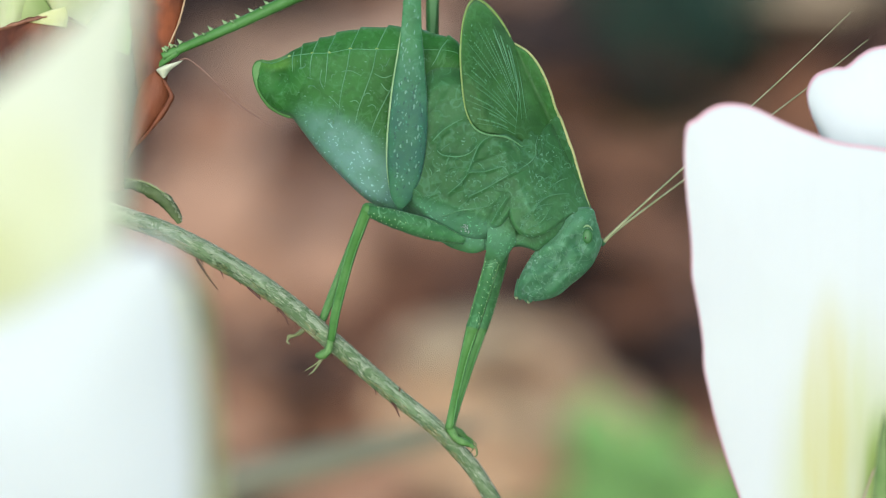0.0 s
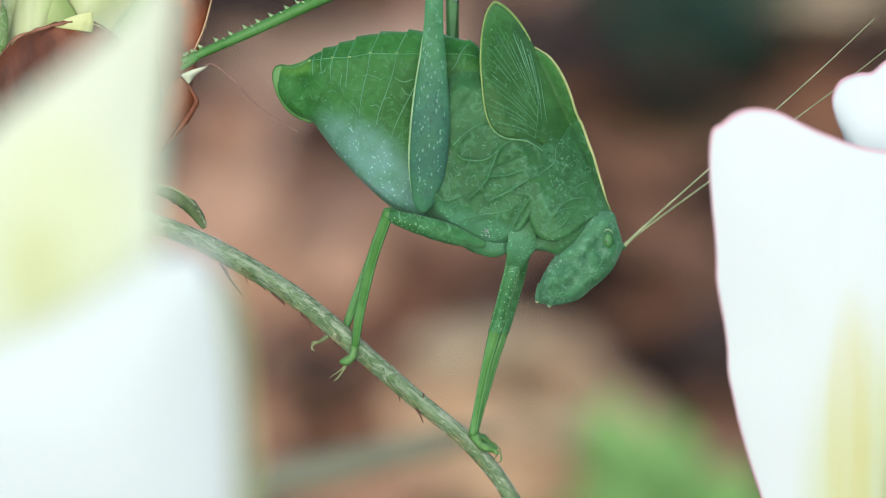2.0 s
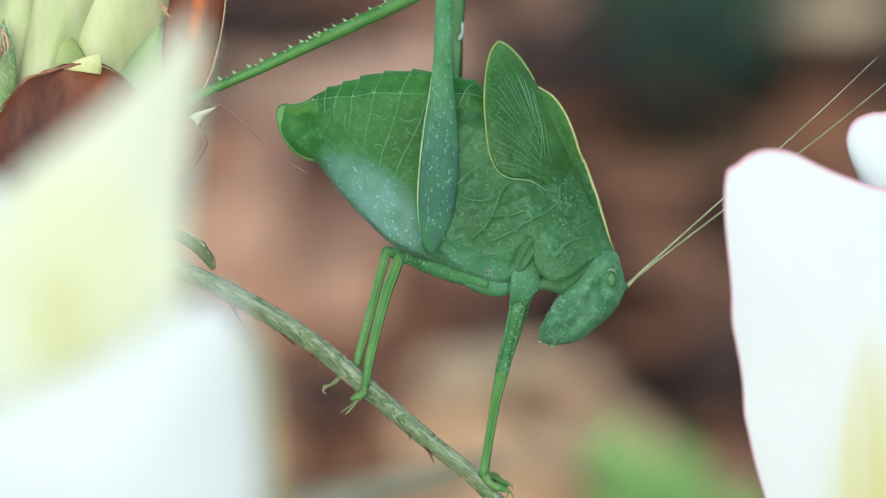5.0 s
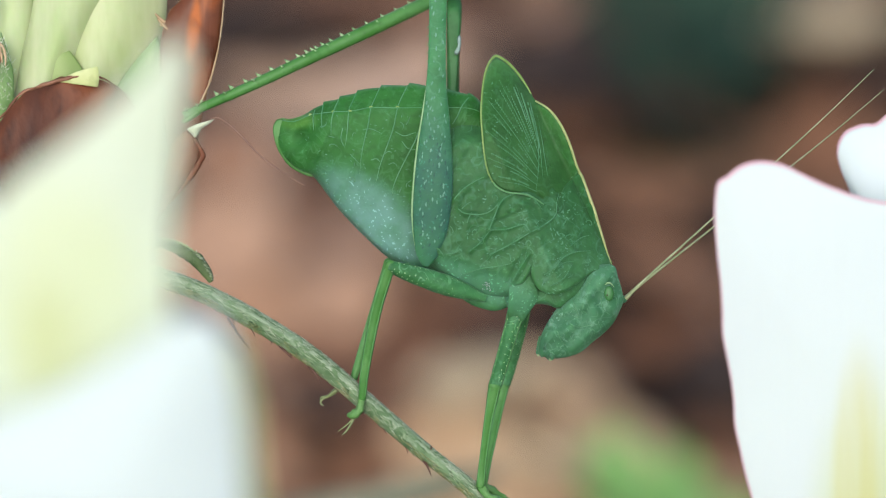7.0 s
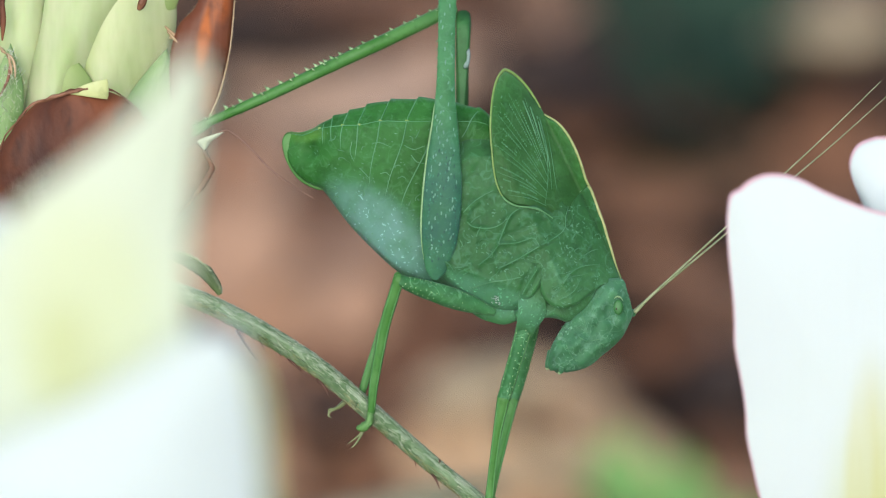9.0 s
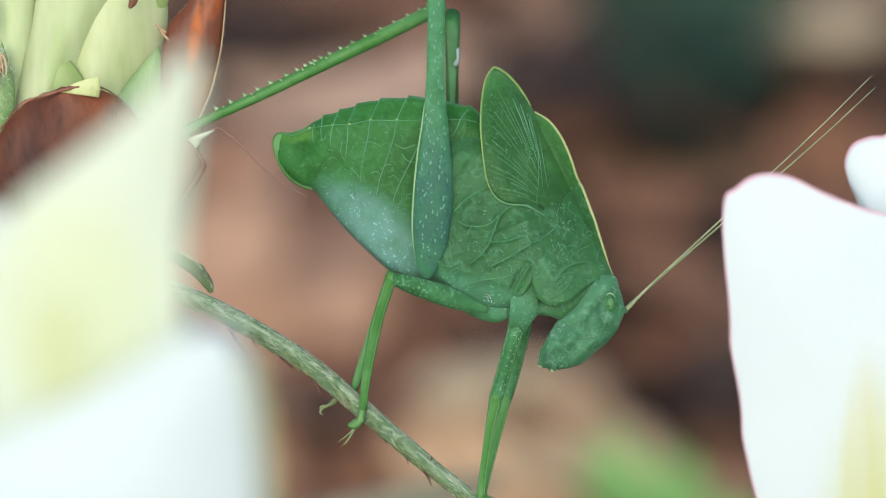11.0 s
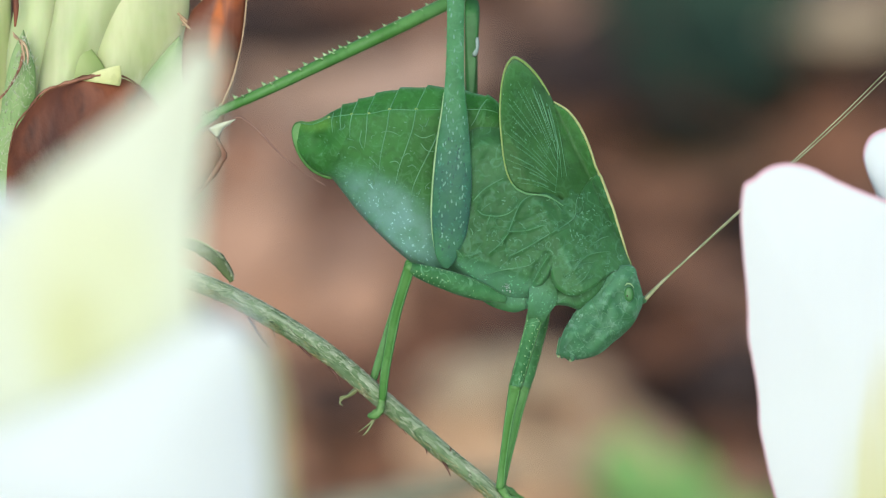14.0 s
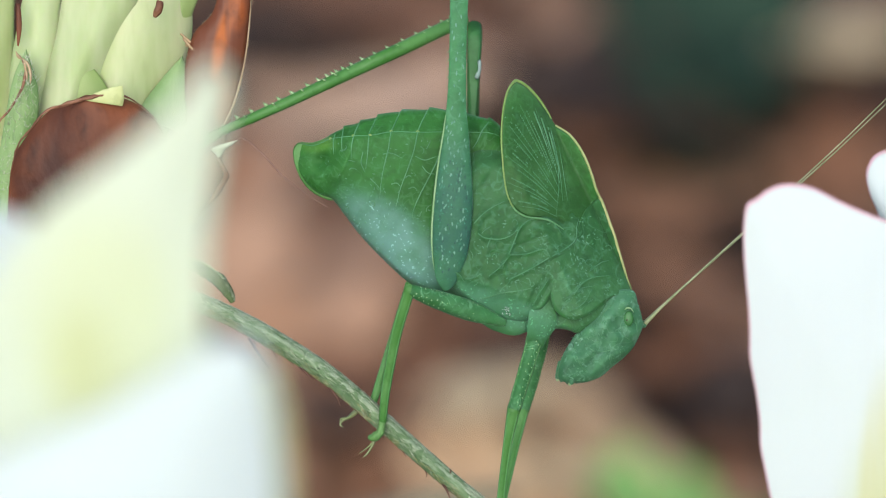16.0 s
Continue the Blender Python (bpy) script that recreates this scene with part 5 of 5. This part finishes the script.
    veins("keel", plate, ([(9.28, 3.30), (9.44, 3.04), (9.67, 2.43), (9.92, 1.76), (10.18, 1.06), (10.40, 0.32), (10.66, -0.48), (10.92, -1.31), (11.14, -1.95)],), 0.09, KEEL, shield, "yellow keel")
    veins("vein", face, ([(8.84, -3.81), (9.09, -4.45), (9.22, -4.93), (8.90, -4.83)], [(10.12, -2.69), (9.48, -3.33), (9.03, -3.97)], [(8.52, -5.09), (9.16, -5.47), (10.12, -5.35)], [(8.04, -5.73), (8.36, -6.37), (8.84, -6.69)], [(10.50, -3.81), (10.63, -4.45), (11.01, -4.77)], [(11.08, -3.65), (11.40, -3.87), (11.40, -4.29)]), 0.032, VEIN_FAINT, head)
    # wing pad: border, fan of veins and the pale cells between them
    border = ring([(4.30, 9.68), (4.58, 9.84), (5.16, 9.52), (5.79, 8.88), (6.27, 8.18), (6.56, 7.64), (6.88, 6.97), (7.39, 5.44), (7.83, 3.53), (8.02, 1.78), (7.45, 1.37), (6.88, 1.69), (6.40, 1.94), (5.86, 2.04), (5.13, 2.13), (4.49, 2.52), (4.08, 3.28), (3.88, 4.23), (3.76, 5.38), (3.69, 6.46), (3.73, 7.58), (3.85, 8.53), (4.04, 9.23)], 80)
    part("border", tube([(p.x, flank_depth(p, -2.64), p.y) for p in border[52:80] + border[:18]], [0.03, 0.045, 0.05, 0.055, 0.065, 0.085, 0.085, 0.07], 70, 6), RIM, pad, "yellow-green border")
    part("border", tube([(p.x, flank_depth(p, -2.64), p.y) for p in border[36:54]], [0.03, 0.05, 0.05, 0.05], 50, 6), VEIN, pad)
    part("border", tube([(p.x, flank_depth(p, -2.45) - 0.08, p.y) for p in spline([(6.80, 7.34), (7.53, 6.86), (8.11, 6.15), (8.56, 5.29), (8.88, 4.46), (9.10, 3.75), (9.30, 3.30)], 20)], [0.05, 0.07, 0.075, 0.075, 0.07], 40, 6), KEEL, far_pad, "yellow-green border")
    base = Vector((6.92, 2.92))
    tips = [Vector(p) for p in spline([(4.65, 2.74), (4.14, 3.69), (3.98, 4.81), (3.95, 6.02), (4.11, 7.29), (4.52, 8.31), (5.16, 8.56), (5.86, 8.05), (6.49, 7.10)], 13)]
    fan = []
    for i, e in enumerate(tips):
        root = base + Vector((0.02, 0.19)) * (i - 4)
        fan.append([root, root.lerp(e, 0.5) + Vector((0.18, 0.10)) * (1 - i / 12), e])
    veins("vein", near_pad, fan[::2], 0.018, VEIN_FAINT, pad)
    veins("vein", near_pad, ([(6.78, 6.97), (7.13, 5.28), (7.35, 3.85), (7.57, 2.51)], [(6.97, 6.65), (7.44, 4.96), (7.73, 3.37)], [(6.84, 5.82), (7.06, 4.49), (7.19, 3.05)], [(6.49, 7.19), (6.87, 5.60), (6.97, 3.85), (6.81, 2.20)]), 0.026, VEIN_FAINT, pad)
    cells = bmesh.new()
    rng = random.Random(3)
    for i, (a, b) in enumerate(zip(fan, fan[1:])):
        line = spline([Vector(p).lerp(Vector(q), 0.5) for p, q in zip(a, b)], 34)
        for j, p in enumerate(line[8:31]):
            if noise.noise(Vector((p.x * 0.9, 2, p.y * 0.9))) > -0.22 and rng.random() < 0.95:
                big = 0.055 + 0.03 * (i > 8) * (j > 8)
                fleck(cells, near_pad, p.x, p.y, big * rng.uniform(0.8, 1.2), big * rng.uniform(0.8, 1.2), rng.uniform(-0.3, 0.3))
    part("pale_cell", cells, CELL, pad, "rows of pale cells", kind="stuff")

    # short pale dashes scattered over the cuticle
    def dashes(tree, parent, box, count, seed, size=1.0):
        (x0, z0), (x1, z1) = box
        rng = random.Random(seed)
        bm = bmesh.new()
        for _ in range(count):
            x, z = rng.uniform(x0, x1), rng.uniform(z0, z1)
            if noise.noise(Vector((x * 0.8, seed, z * 0.8))) < -0.08:
                continue
            lean = rng.choice((0.5, 0.6, -0.7, 1.2, -0.2)) + rng.uniform(-0.5, 0.5)
            long = rng.uniform(0.04, 0.13) * size
            fleck(bm, tree, x, z, long, rng.uniform(0.02, 0.05) * size, lean)
            if rng.random() < 0.35:
                fleck(bm, tree, x + long * math.cos(lean) * 0.9, z - long * math.sin(lean) * 0.9, long * 0.7, 0.035 * size, lean + rng.choice((1.0, -1.0)))
        part("pale_dash", bm, DASH, parent, "short pale dashes", kind="stuff")
    # fine raised scribbles on the plates
    def scribbles(tree, parent, box, count, seed, mat, r=0.032):
        (x0, z0), (x1, z1) = box
        rng = random.Random(seed)
        bm = bmesh.new()
        for _ in range(count):
            p = Vector((rng.uniform(x0, x1), rng.uniform(z0, z1)))
            if noise.noise(Vector((p.x * 0.5, seed + 3, p.y * 0.5))) < -0.15:
                continue
            a, bend, pts = rng.uniform(-0.4, 1.6), rng.choice((-1, 1)) * rng.uniform(0.2, 0.9), [p]
            for _ in range(rng.choice((3, 3, 4, 5))):
                p = p + Vector((math.cos(a), math.sin(a))) * rng.uniform(0.08, 0.17)
                a += bend + rng.uniform(-0.4, 0.4)
                pts.append(p)
            if all(tree.ray_cast(Vector((q.x, -30, q.y)), Vector((0, 1, 0)))[0] for q in pts):
                vein(bm, tree, pts, r * rng.uniform(0.7, 1.2), 12)
        part("scribble", bm, mat, parent, "pale raised scribbles", kind="stuff")
    scribbles(plate, thorax, [(1.64, -4.15), (7.92, 2.12)], 26, 11, VEIN_FAINT, 0.034)
    scribbles(tree_of(shield), shield, [(6.63, -3.83), (10.49, 1.32)], 14, 12, VEIN_FAINT, 0.034)
    scribbles(face, head, [(7.43, -6.89), (10.81, -2.86)], 10, 13, VEIN_FAINT, 0.034)
    scribbles(flank, abdomen, [(-5.92, 1.32), (3.73, 6.15)], 40, 14, VEIN_FAINT, 0.030)
    dashes(plate, thorax, [(0.51, -4.31), (8.56, 2.28)], 260, 1, 0.85)
    dashes(tree_of(shield), shield, [(6.47, -3.99), (11.13, 3.09)], 170, 2)
    dashes(face, head, [(7.01, -7.21), (11.78, -2.06)], 190, 3, 0.9)
    dashes(flank, abdomen, [(-6.89, -1.9), (3.89, 6.47)], 230, 4, 0.7)
    dashes(near_pad, pad, [(3.89, 2.12), (6.63, 9.36)], 25, 5, 0.7)

    # hind legs
    spine_rng = random.Random(6)
    near_femur = part("femur", tube([(1.26, -2.75, 14.66), (1.22, -2.75, 12.12), (1.18, -2.75, 9.57), (1.14, -2.75, 7.82), (1.13, -2.75, 6.55), (1.08, -2.75, 5.37), (1.05, -2.75, 4.10), (1.00, -2.75, 2.73), (0.91, -2.63, 1.30), (0.83, -2.48, 0.03), (0.73, -2.37, -0.86), (0.64, -2.29, -1.56), (0.57, -2.25, -2.07)], [0.52, 0.49, 0.51, 0.60, 0.75, 0.89, 1.02, 1.10, 1.10, 0.99, 0.80, 0.56, 0.16], 120, 28, flat=0.42), FEMUR, k, "pale-spotted blue-green hind femur")
    part("femur_edge", tube([(0.54, -2.80, 7.82), (0.38, -2.82, 6.55), (0.19, -2.82, 5.37), (0.03, -2.82, 4.10), (-0.10, -2.82, 2.73), (-0.19, -2.72, 1.30), (-0.16, -2.55, 0.03), (-0.03, -2.40, -0.92)], [0.02, 0.045, 0.055, 0.06, 0.06, 0.05, 0.03, 0.015], 60, 6), PALE_RIM, near_femur, "pale yellow-green edge")
    parts["thigh"] = near_femur
    thigh = tree_of(near_femur)
    for name, mat, count, low, high, seed, label in (("pale_spot", SPOT, 110, -0.8, 13.5, 31, "pale elongated spots"), ("dark_spot", BLUE_DASH, 45, -1.0, 5.2, 32, "dark blue-green dashes")):
        spots, rng = bmesh.new(), random.Random(seed)
        for i in range(count):
            z = low + (high - low) * (i + rng.random()) / count
            left = float(np.interp(z, (-1.6, 0, 4, 8, 11), (0.2, -0.05, 0.05, 0.55, 0.70)))
            right = float(np.interp(z, (-1.6, 0, 1.5, 5, 8, 11), (1.2, 1.75, 2.05, 1.95, 1.70, 1.65)))
            row = rng.random()
            if z > 7.5 and i % 3:
                continue
            x = left + 0.12 + (right - left - 0.24) * row + rng.uniform(-0.04, 0.04)
            fleck(spots, thigh, x, z, rng.uniform(0.035, 0.065), rng.uniform(0.06, 0.15), rng.uniform(-0.3, 0.5))
        part(name, spots, mat, near_femur, label, kind="stuff")
    # shin of the near hind leg rises to the knee and folds back above
    part("tibia", tube([(1.2, -2.75, 14.55), (-2.67, -2.8, 16.22), (-9.68, -2.6, 15.95), (-14.49, -2, 15.35)], [0.42, 0.36, 0.30, 0.24], 40, 10), LEG, k)
    part("femur", pillow([(1.74, 13.1), (1.93, 13.38), (2.28, 13.42), (2.57, 13.16), (2.61, 12.26), (2.51, 10.65), (2.48, 9.04), (2.51, 7.27), (2.7, 4.54), (2.45, 1.32), (1.64, 0.03), (1.16, 1.96), (1.48, 4.54), (1.74, 7.27), (1.74, 9.04), (1.74, 10.65), (1.74, 12.26)], 2.6, 0.7, 0.7, 70, 7, power=2.0, centre=(2.12, 0, 6.47)[::2]), LEG, k, "green hind femur")
    part("lint", pillow([(2.38, 11.04), (2.54, 11.13), (2.57, 10.65), (2.48, 10.17), (2.28, 10.01), (2.19, 10.2), (2.38, 10.49)], 1.7, 0.12, 0.1, 24, 4), LINT, k, "white scrap of shed skin")
    shin_path = [(1.63, 3.0, 13.55), (0.91, 2.6, 13.23), (-2.07, 1.4, 11.71), (-4.91, 0.9, 10.33), (-6.25, 0.5, 9.67), (-9.14, 0.1, 8.27), (-12.31, -0.3, 6.84), (-13.23, -0.4, 6.42)]
    shin = part("tibia", tube(shin_path, [0.36, 0.40, 0.40, 0.37, 0.35, 0.31, 0.26, 0.24], 70, 12), LEG_BRIGHT, k, "long green spiny shin")
    curve = spline([Vector(p) for p in shin_path], 120)
    for i in range(24):
        at = int(16 + i * 4.2)
        d = (curve[at] - curve[at - 1]).normalized()
        up = Vector((-d.z, 0, d.x)) * (-1 if d.x < 0 else 1)
        up = up if up.z > 0 else -up
        bm = bmesh.new()
        p = curve[at] + up * 0.28
        cone(bm, p, p + up * 0.34 + d * 0.14, 0.15, 6)
        part("spine", bm, SPINE, shin)
        if i % 2 == 0:
            bm = bmesh.new()
            p = curve[at + 2] + up * 0.18 - Vector((0, 0.24, 0))
            cone(bm, p, p + up * 0.2 + d * 0.12 + Vector((0, -0.16, 0)), 0.08, 6)
            part("spine", bm, SPINE, shin)
        if i % 3 == 0:
            bm = bmesh.new()
            p = curve[at + 1] - up * 0.27
            cone(bm, p, p - up * 0.14 + d * 0.08, 0.05, 6)
            part("spine", bm, LEG, shin)
    part("tarsus", tube([(-12.33, -0.4, 6.71), (-12.98, -0.3, 6.3), (-13.58, 0, 5.76), (-13.98, 0.2, 5.18)], [0.20, 0.22, 0.18, 0.1], 20, 8), LEG_BRIGHT, k)
    near_spines = bmesh.new()
    for i in range(9):
        v = 60 + 16 * i
        cone(near_spines, (0.70, -2.8, (441 - v) * 0.03), (0.58, -2.9, (436 - v) * 0.03), 0.05, 5)
    part("bristles", near_spines, VEIN, near_femur, "row of tiny bristles")

    # walking legs: femur, tibia with its tarsus
    build = {
        "mid_near": ([0.20, 0.56, 0.54, 0.34], [0.32, 0.32, 0.31, 0.27, 0.22], [(-2.95, -0.75, -9.46), (-3.04, -0.95, -9.9), (-3.2, -1, -10.22), (-3.46, -0.95, -10.38), (-3.72, -0.8, -10.36)], [(-3.33, -0.9, -10.42), (-3.59, -1, -10.93), (-3.84, -1, -11.31), (-4.07, -0.9, -11.51)]),
        "mid_far": ([0.5, 0.5, 0.45, 0.32], [0.27, 0.26, 0.25, 0.25, 0.22], [(-3.52, 0.6, -8.48), (-4.16, 0.75, -8.88), (-4.61, 0.7, -9.2), (-4.97, 0.5, -9.45)], [(-4.97, 0.5, -9.45), (-5.22, 0.4, -9.57), (-5.35, 0.3, -9.79), (-5.15, 0.2, -9.92)]),
        "fore_near": ([0.55, 0.46, 0.41, 0.38], [0.36, 0.34, 0.25, 0.22, 0.26], [(3.72, -0.5, -14.55), (4.11, -0.65, -14.99), (4.62, -0.65, -15.24), (5.14, -0.6, -15.41)], [(5.01, -0.6, -15.37), (5.33, -0.7, -15.53), (5.42, -0.7, -15.88), (5.26, -0.6, -16.05)]),
        "fore_far": ([0.5, 0.5, 0.46, 0.34], [0.33, 0.30, 0.24, 0.22, 0.24], [(3.8, 0.35, -14.47), (4.23, 0.6, -14.81), (4.71, 0.6, -15.13), (5.09, 0.5, -15.25)], [(5.03, 0.5, -15.22), (5.29, 0.4, -15.37), (5.35, 0.4, -15.63)]),
    }
    for leg, (thick, shank, foot, claw) in build.items():
        hip, knee, end = (Vector(p) for p in LEGS[leg])
        fat = [hip.lerp(knee, s) for s in (0, 0.33, 0.7, 1.0)]
        femur = part("femur", tube(fat, thick, 40, 14, bumps=0.06), THIGH, k)
        bow = {"mid_near": -0.28, "fore_near": -0.10}.get(leg, 0.0)
        thin = [knee.lerp(end, s) + Vector((bow * math.sin(math.pi * s), 0, 0)) for s in (0, 0.08, 0.35, 0.75, 1.0)]
        tibia = part("tibia", tube(thin, shank, 40, 12), LEG_BRIGHT, k)
        part("tarsus", tube(foot, [r * (0.6 if leg == "mid_far" else 1.0) for r in (0.21, 0.22, 0.24, 0.13)], 24, 10, bumps=0.55), CLAW if leg == "mid_far" else FOOT, tibia, "jointed green foot")
        for at, size in () if leg == "mid_far" else ((0.35, 0.20), (0.65, 0.22), (0.95, 0.15)):
            pad_bm = bmesh.new()
            ball(pad_bm, spline(foot, 21)[int(at * 20)] + Vector((0.05, -0.05, -0.07)), (size, size * 0.8, size * 0.8), 10)
            part("tarsal_pad", pad_bm, FOOT, tibia)
        part("claw", tube(claw, [0.10, 0.07, 0.06, 0.02], 16, 7), CLAW, tibia, "thin pale claw")
        fork = [Vector(claw[0]), Vector(claw[1]) + Vector((-0.10, 0.05, 0.08)), Vector(claw[-1]) + Vector((-0.22, 0.15, 0.20))]
        part("claw", tube(fork, [0.07, 0.05, 0.02], 14, 7), CLAW, tibia, "thin pale claw")
        knob = bmesh.new()
        ball(knob, knee, (shank[0] * 1.08, shank[0] * 1.05, shank[0] * 1.08), 12)
        part("knee", knob, LEG_BRIGHT, tibia)
        d = (knee - hip).normalized()
        under = d.cross(Vector((0, 1, 0))).normalized()
        count = {"mid_near": 48, "fore_near": 30}.get(leg, 8)
        for i in range(count):
            s = 0.1 + 0.86 * i / count
            bm = bmesh.new()
            w = float(np.interp(s, (0, 0.33, 0.7, 1), thick))
            a = (-1.0, 0.15, 0.75)[i % 3] + spine_rng.uniform(-0.15, 0.15)
            p = hip.lerp(knee, s) + (Vector((0, -math.cos(a), 0)) + under * math.sin(a)) * w * 1.0
            ball(bm, p, (0.036, 0.036, 0.046), 6)
            part("granule", bm, PALE_RIM, femur)
        across = (end - knee).normalized().cross(Vector((0, 1, 0))).normalized()
        for off in (-0.72, 0.72):
            rib = [knee.lerp(end, s) + Vector((bow * math.sin(math.pi * s), 0, 0)) + across * off * w + Vector((0, -0.62 * w, 0)) for s, w in zip((0.03, 0.1, 0.35, 0.75, 0.97), shank)]
            part("ridge", tube(rib, [0.05, 0.06, 0.06, 0.055, 0.04], 24, 6), RIDGE, tibia, "pale ridge of the shin")
        if leg.startswith("fore"):
            over = d.cross(Vector((0, 1, 0))).normalized()
            for off in (-0.8, 0.8):
                rib = [hip.lerp(knee, s) + over * off * w + Vector((0, -0.5 * w, 0)) for s, w in zip((0.15, 0.33, 0.7, 0.98), thick)]
                part("ridge", tube(rib, [0.03, 0.05, 0.05, 0.03], 24, 6), RIDGE, femur, "pale ridge of the thigh")
        parts[leg] = (femur, tibia)

    # antennae, built level and turned to their slope
    stalk = bmesh.new()
    ball(stalk, (11.84, -0.6, -3.92), (0.22, 0.2, 0.22), 10)
    part("antenna_socket", stalk, HEAD, head)
    for name, y, reach in (("upper", -0.75, 19.2), ("lower", 0.2, 19.0)):
        x, _, z = (11.94, 0, -3.89)
        pts = [(x + reach * s, y, z + b) for s, b in ((0, 0), (0.1, 0.06), (0.4, 0.02), (0.75, -0.02), (1.0, 0.1))]
        bm = tube(pts, [0.13, 0.075, 0.055, 0.04, 0.02], 80, 7)
        parts[name] = part("antenna", bm, FEELER, k, "long thread-like antenna")
    return k, parts


# ---- build ----
ground()
litter()
fallen_leaves()
green_plants()
background_twig()
flowering_stem()
FLOWER = white_flower()
CREAM = cream_flower()
KATYDID, PIECES = katydid()


# ---- what moves ----
def at_time(rows, t):
    """Values of rows (seconds, ...) at t."""
    times = [r[0] for r in rows]
    return [float(np.interp(t, times, [r[i] for r in rows])) for i in range(1, len(rows[0]))]


def knee_of(hip, foot, a, b, rest_knee, swing):
    """Where the knee is, for the lengths of thigh and shin, swung about the line from hip to foot."""
    d = foot - hip
    far = min(d.length, (a + b) * 0.9999)
    d.normalize()
    along = (a * a - b * b + far * far) / (2 * far)
    out = math.sqrt(max(a * a - along * along, 0.0))
    e = rest_knee - hip
    e = (e - d * e.dot(d)).normalized()
    e = Matrix.Rotation(radians(swing), 3, d) @ e
    return hip + d * along + e * out


def frame_from(a, b, side):
    x = (b - a).normalized()
    z = (side - x * side.dot(x)).normalized()
    m = Matrix((x, z.cross(x), z)).transposed().to_4x4()
    m.translation = a
    return m


# (seconds, aside mm, up mm) of the flowers in the breeze
BREEZE_WHITE = [(0, -0.06, -0.38), (0.5, 0.03, -0.35), (1, 0.31, -0.30), (1.5, 0.56, -0.32), (2, -0.07, -0.25), (2.5, 0.4, -0.45), (3, 0.42, -0.47), (3.5, 0.19, -0.48), (4, 0.23, -0.49), (4.5, 0.20, -0.40),
                (5, 0.23, -0.32), (7.5, -0.20, -0.24), (8, 0.09, -0.27), (8.5, 0.05, -0.24), (9, 0.01, -0.14), (11.5, 0.31, -0.31), (12, 0.35, -0.23), (12.5, 0.07, -0.12), (13, 0.09, -0.16), (13.5, -0.04, -0.01),
                (14, 0.09, -0.19), (14.5, 0.06, -0.08), (15, 0, 0), (15.5, 0.12, 0.01), (16, 0.14, 0.09)]
BREEZE_CREAM = [(0, -0.04, -0.29), (0.5, 0.07, -0.28), (1.0, 0.41, -0.26), (1.5, 0.49, -0.29), (2.0, 0.23, -0.27), (2.5, 0.53, -0.31), (3.0, 0.51, -0.30), (3.5, 0.52, -0.27), (4.0, 0.67, -0.22), (4.5, 0.62, -0.16), (5.0, 0.75, -0.12), (7.5, 0.25, -0.07), (8.0, 0.44, -0.06), (8.5, 0.44, -0.04), (9.0, 0.52, -0.02), (11.5, 0.91, -0.04), (12.0, 1.05, -0.06), (12.5, 0.67, 0.01), (13.0, 0.23, -0.01), (13.5, 0.16, -0.04), (14.0, 0.30, -0.06), (14.5, 0.13, -0.04), (15.0, 0.15, 0.00), (15.5, 0.41, 0.01), (16.0, 0.58, 0.02)]


def motions():
    base = pose(*(a * MM for a in BODY_AT))
    body = {t: pose(aside * MM, 0, up * MM, 0, turn, 0) for t, aside, up, turn in SWAY}
    walk(KATYDID, [(t, S @ m @ base) for t, m in body.items()])
    for leg, joints in LEGS.items():
        hip, knee, foot = ((Vector(p) - Vector(BODY_AT)) * MM for p in joints)
        a, b = (knee - hip).length, (foot - knee).length
        side = Vector((0, 1, 0))
        thigh_rest, shin_rest = frame_from(hip, knee, side), frame_from(knee, foot, side)
        thigh_rows, shin_rows = [], []
        for t, m in body.items():
            place = base.inverted() @ m.inverted() @ base @ foot
            bend = at_time(SWING[leg], t)[0] if leg in SWING else 0.0
            now = knee_of(hip, place, a, b, knee, bend)
            thigh_rows.append((t, frame_from(hip, now, side) @ thigh_rest.inverted()))
            shin_rows.append((t, frame_from(now, place, side) @ shin_rest.inverted()))
        femur, tibia = PIECES[leg]
        walk(femur, thigh_rows)
        walk(tibia, shin_rows)
    walk(PIECES["thigh"], [(t, pose(aside * MM, 0, 0)) for t, aside in THIGH_SHIFT])
    pivot = (Vector((11.94, 0, -3.89)) - Vector(BODY_AT)) * MM
    for i, name in enumerate(("upper", "lower")):
        rows = []
        for t, *slopes in FEELERS:
            turn = -slopes[i] - at_time(SWAY, t)[2]
            rows.append((t, pose(*pivot) @ pose(0, 0, 0, 0, turn, 0) @ pose(*(-pivot))))
        walk(PIECES[name], rows)
    for flower, rows in ((FLOWER, BREEZE_WHITE), (CREAM, BREEZE_CREAM)):
        rest = flower.matrix_basis.copy()
        walk(flower, [(t, S @ pose(aside * MM, 0, up * MM) @ S.inverted() @ rest) for t, aside, up in rows])


motions()
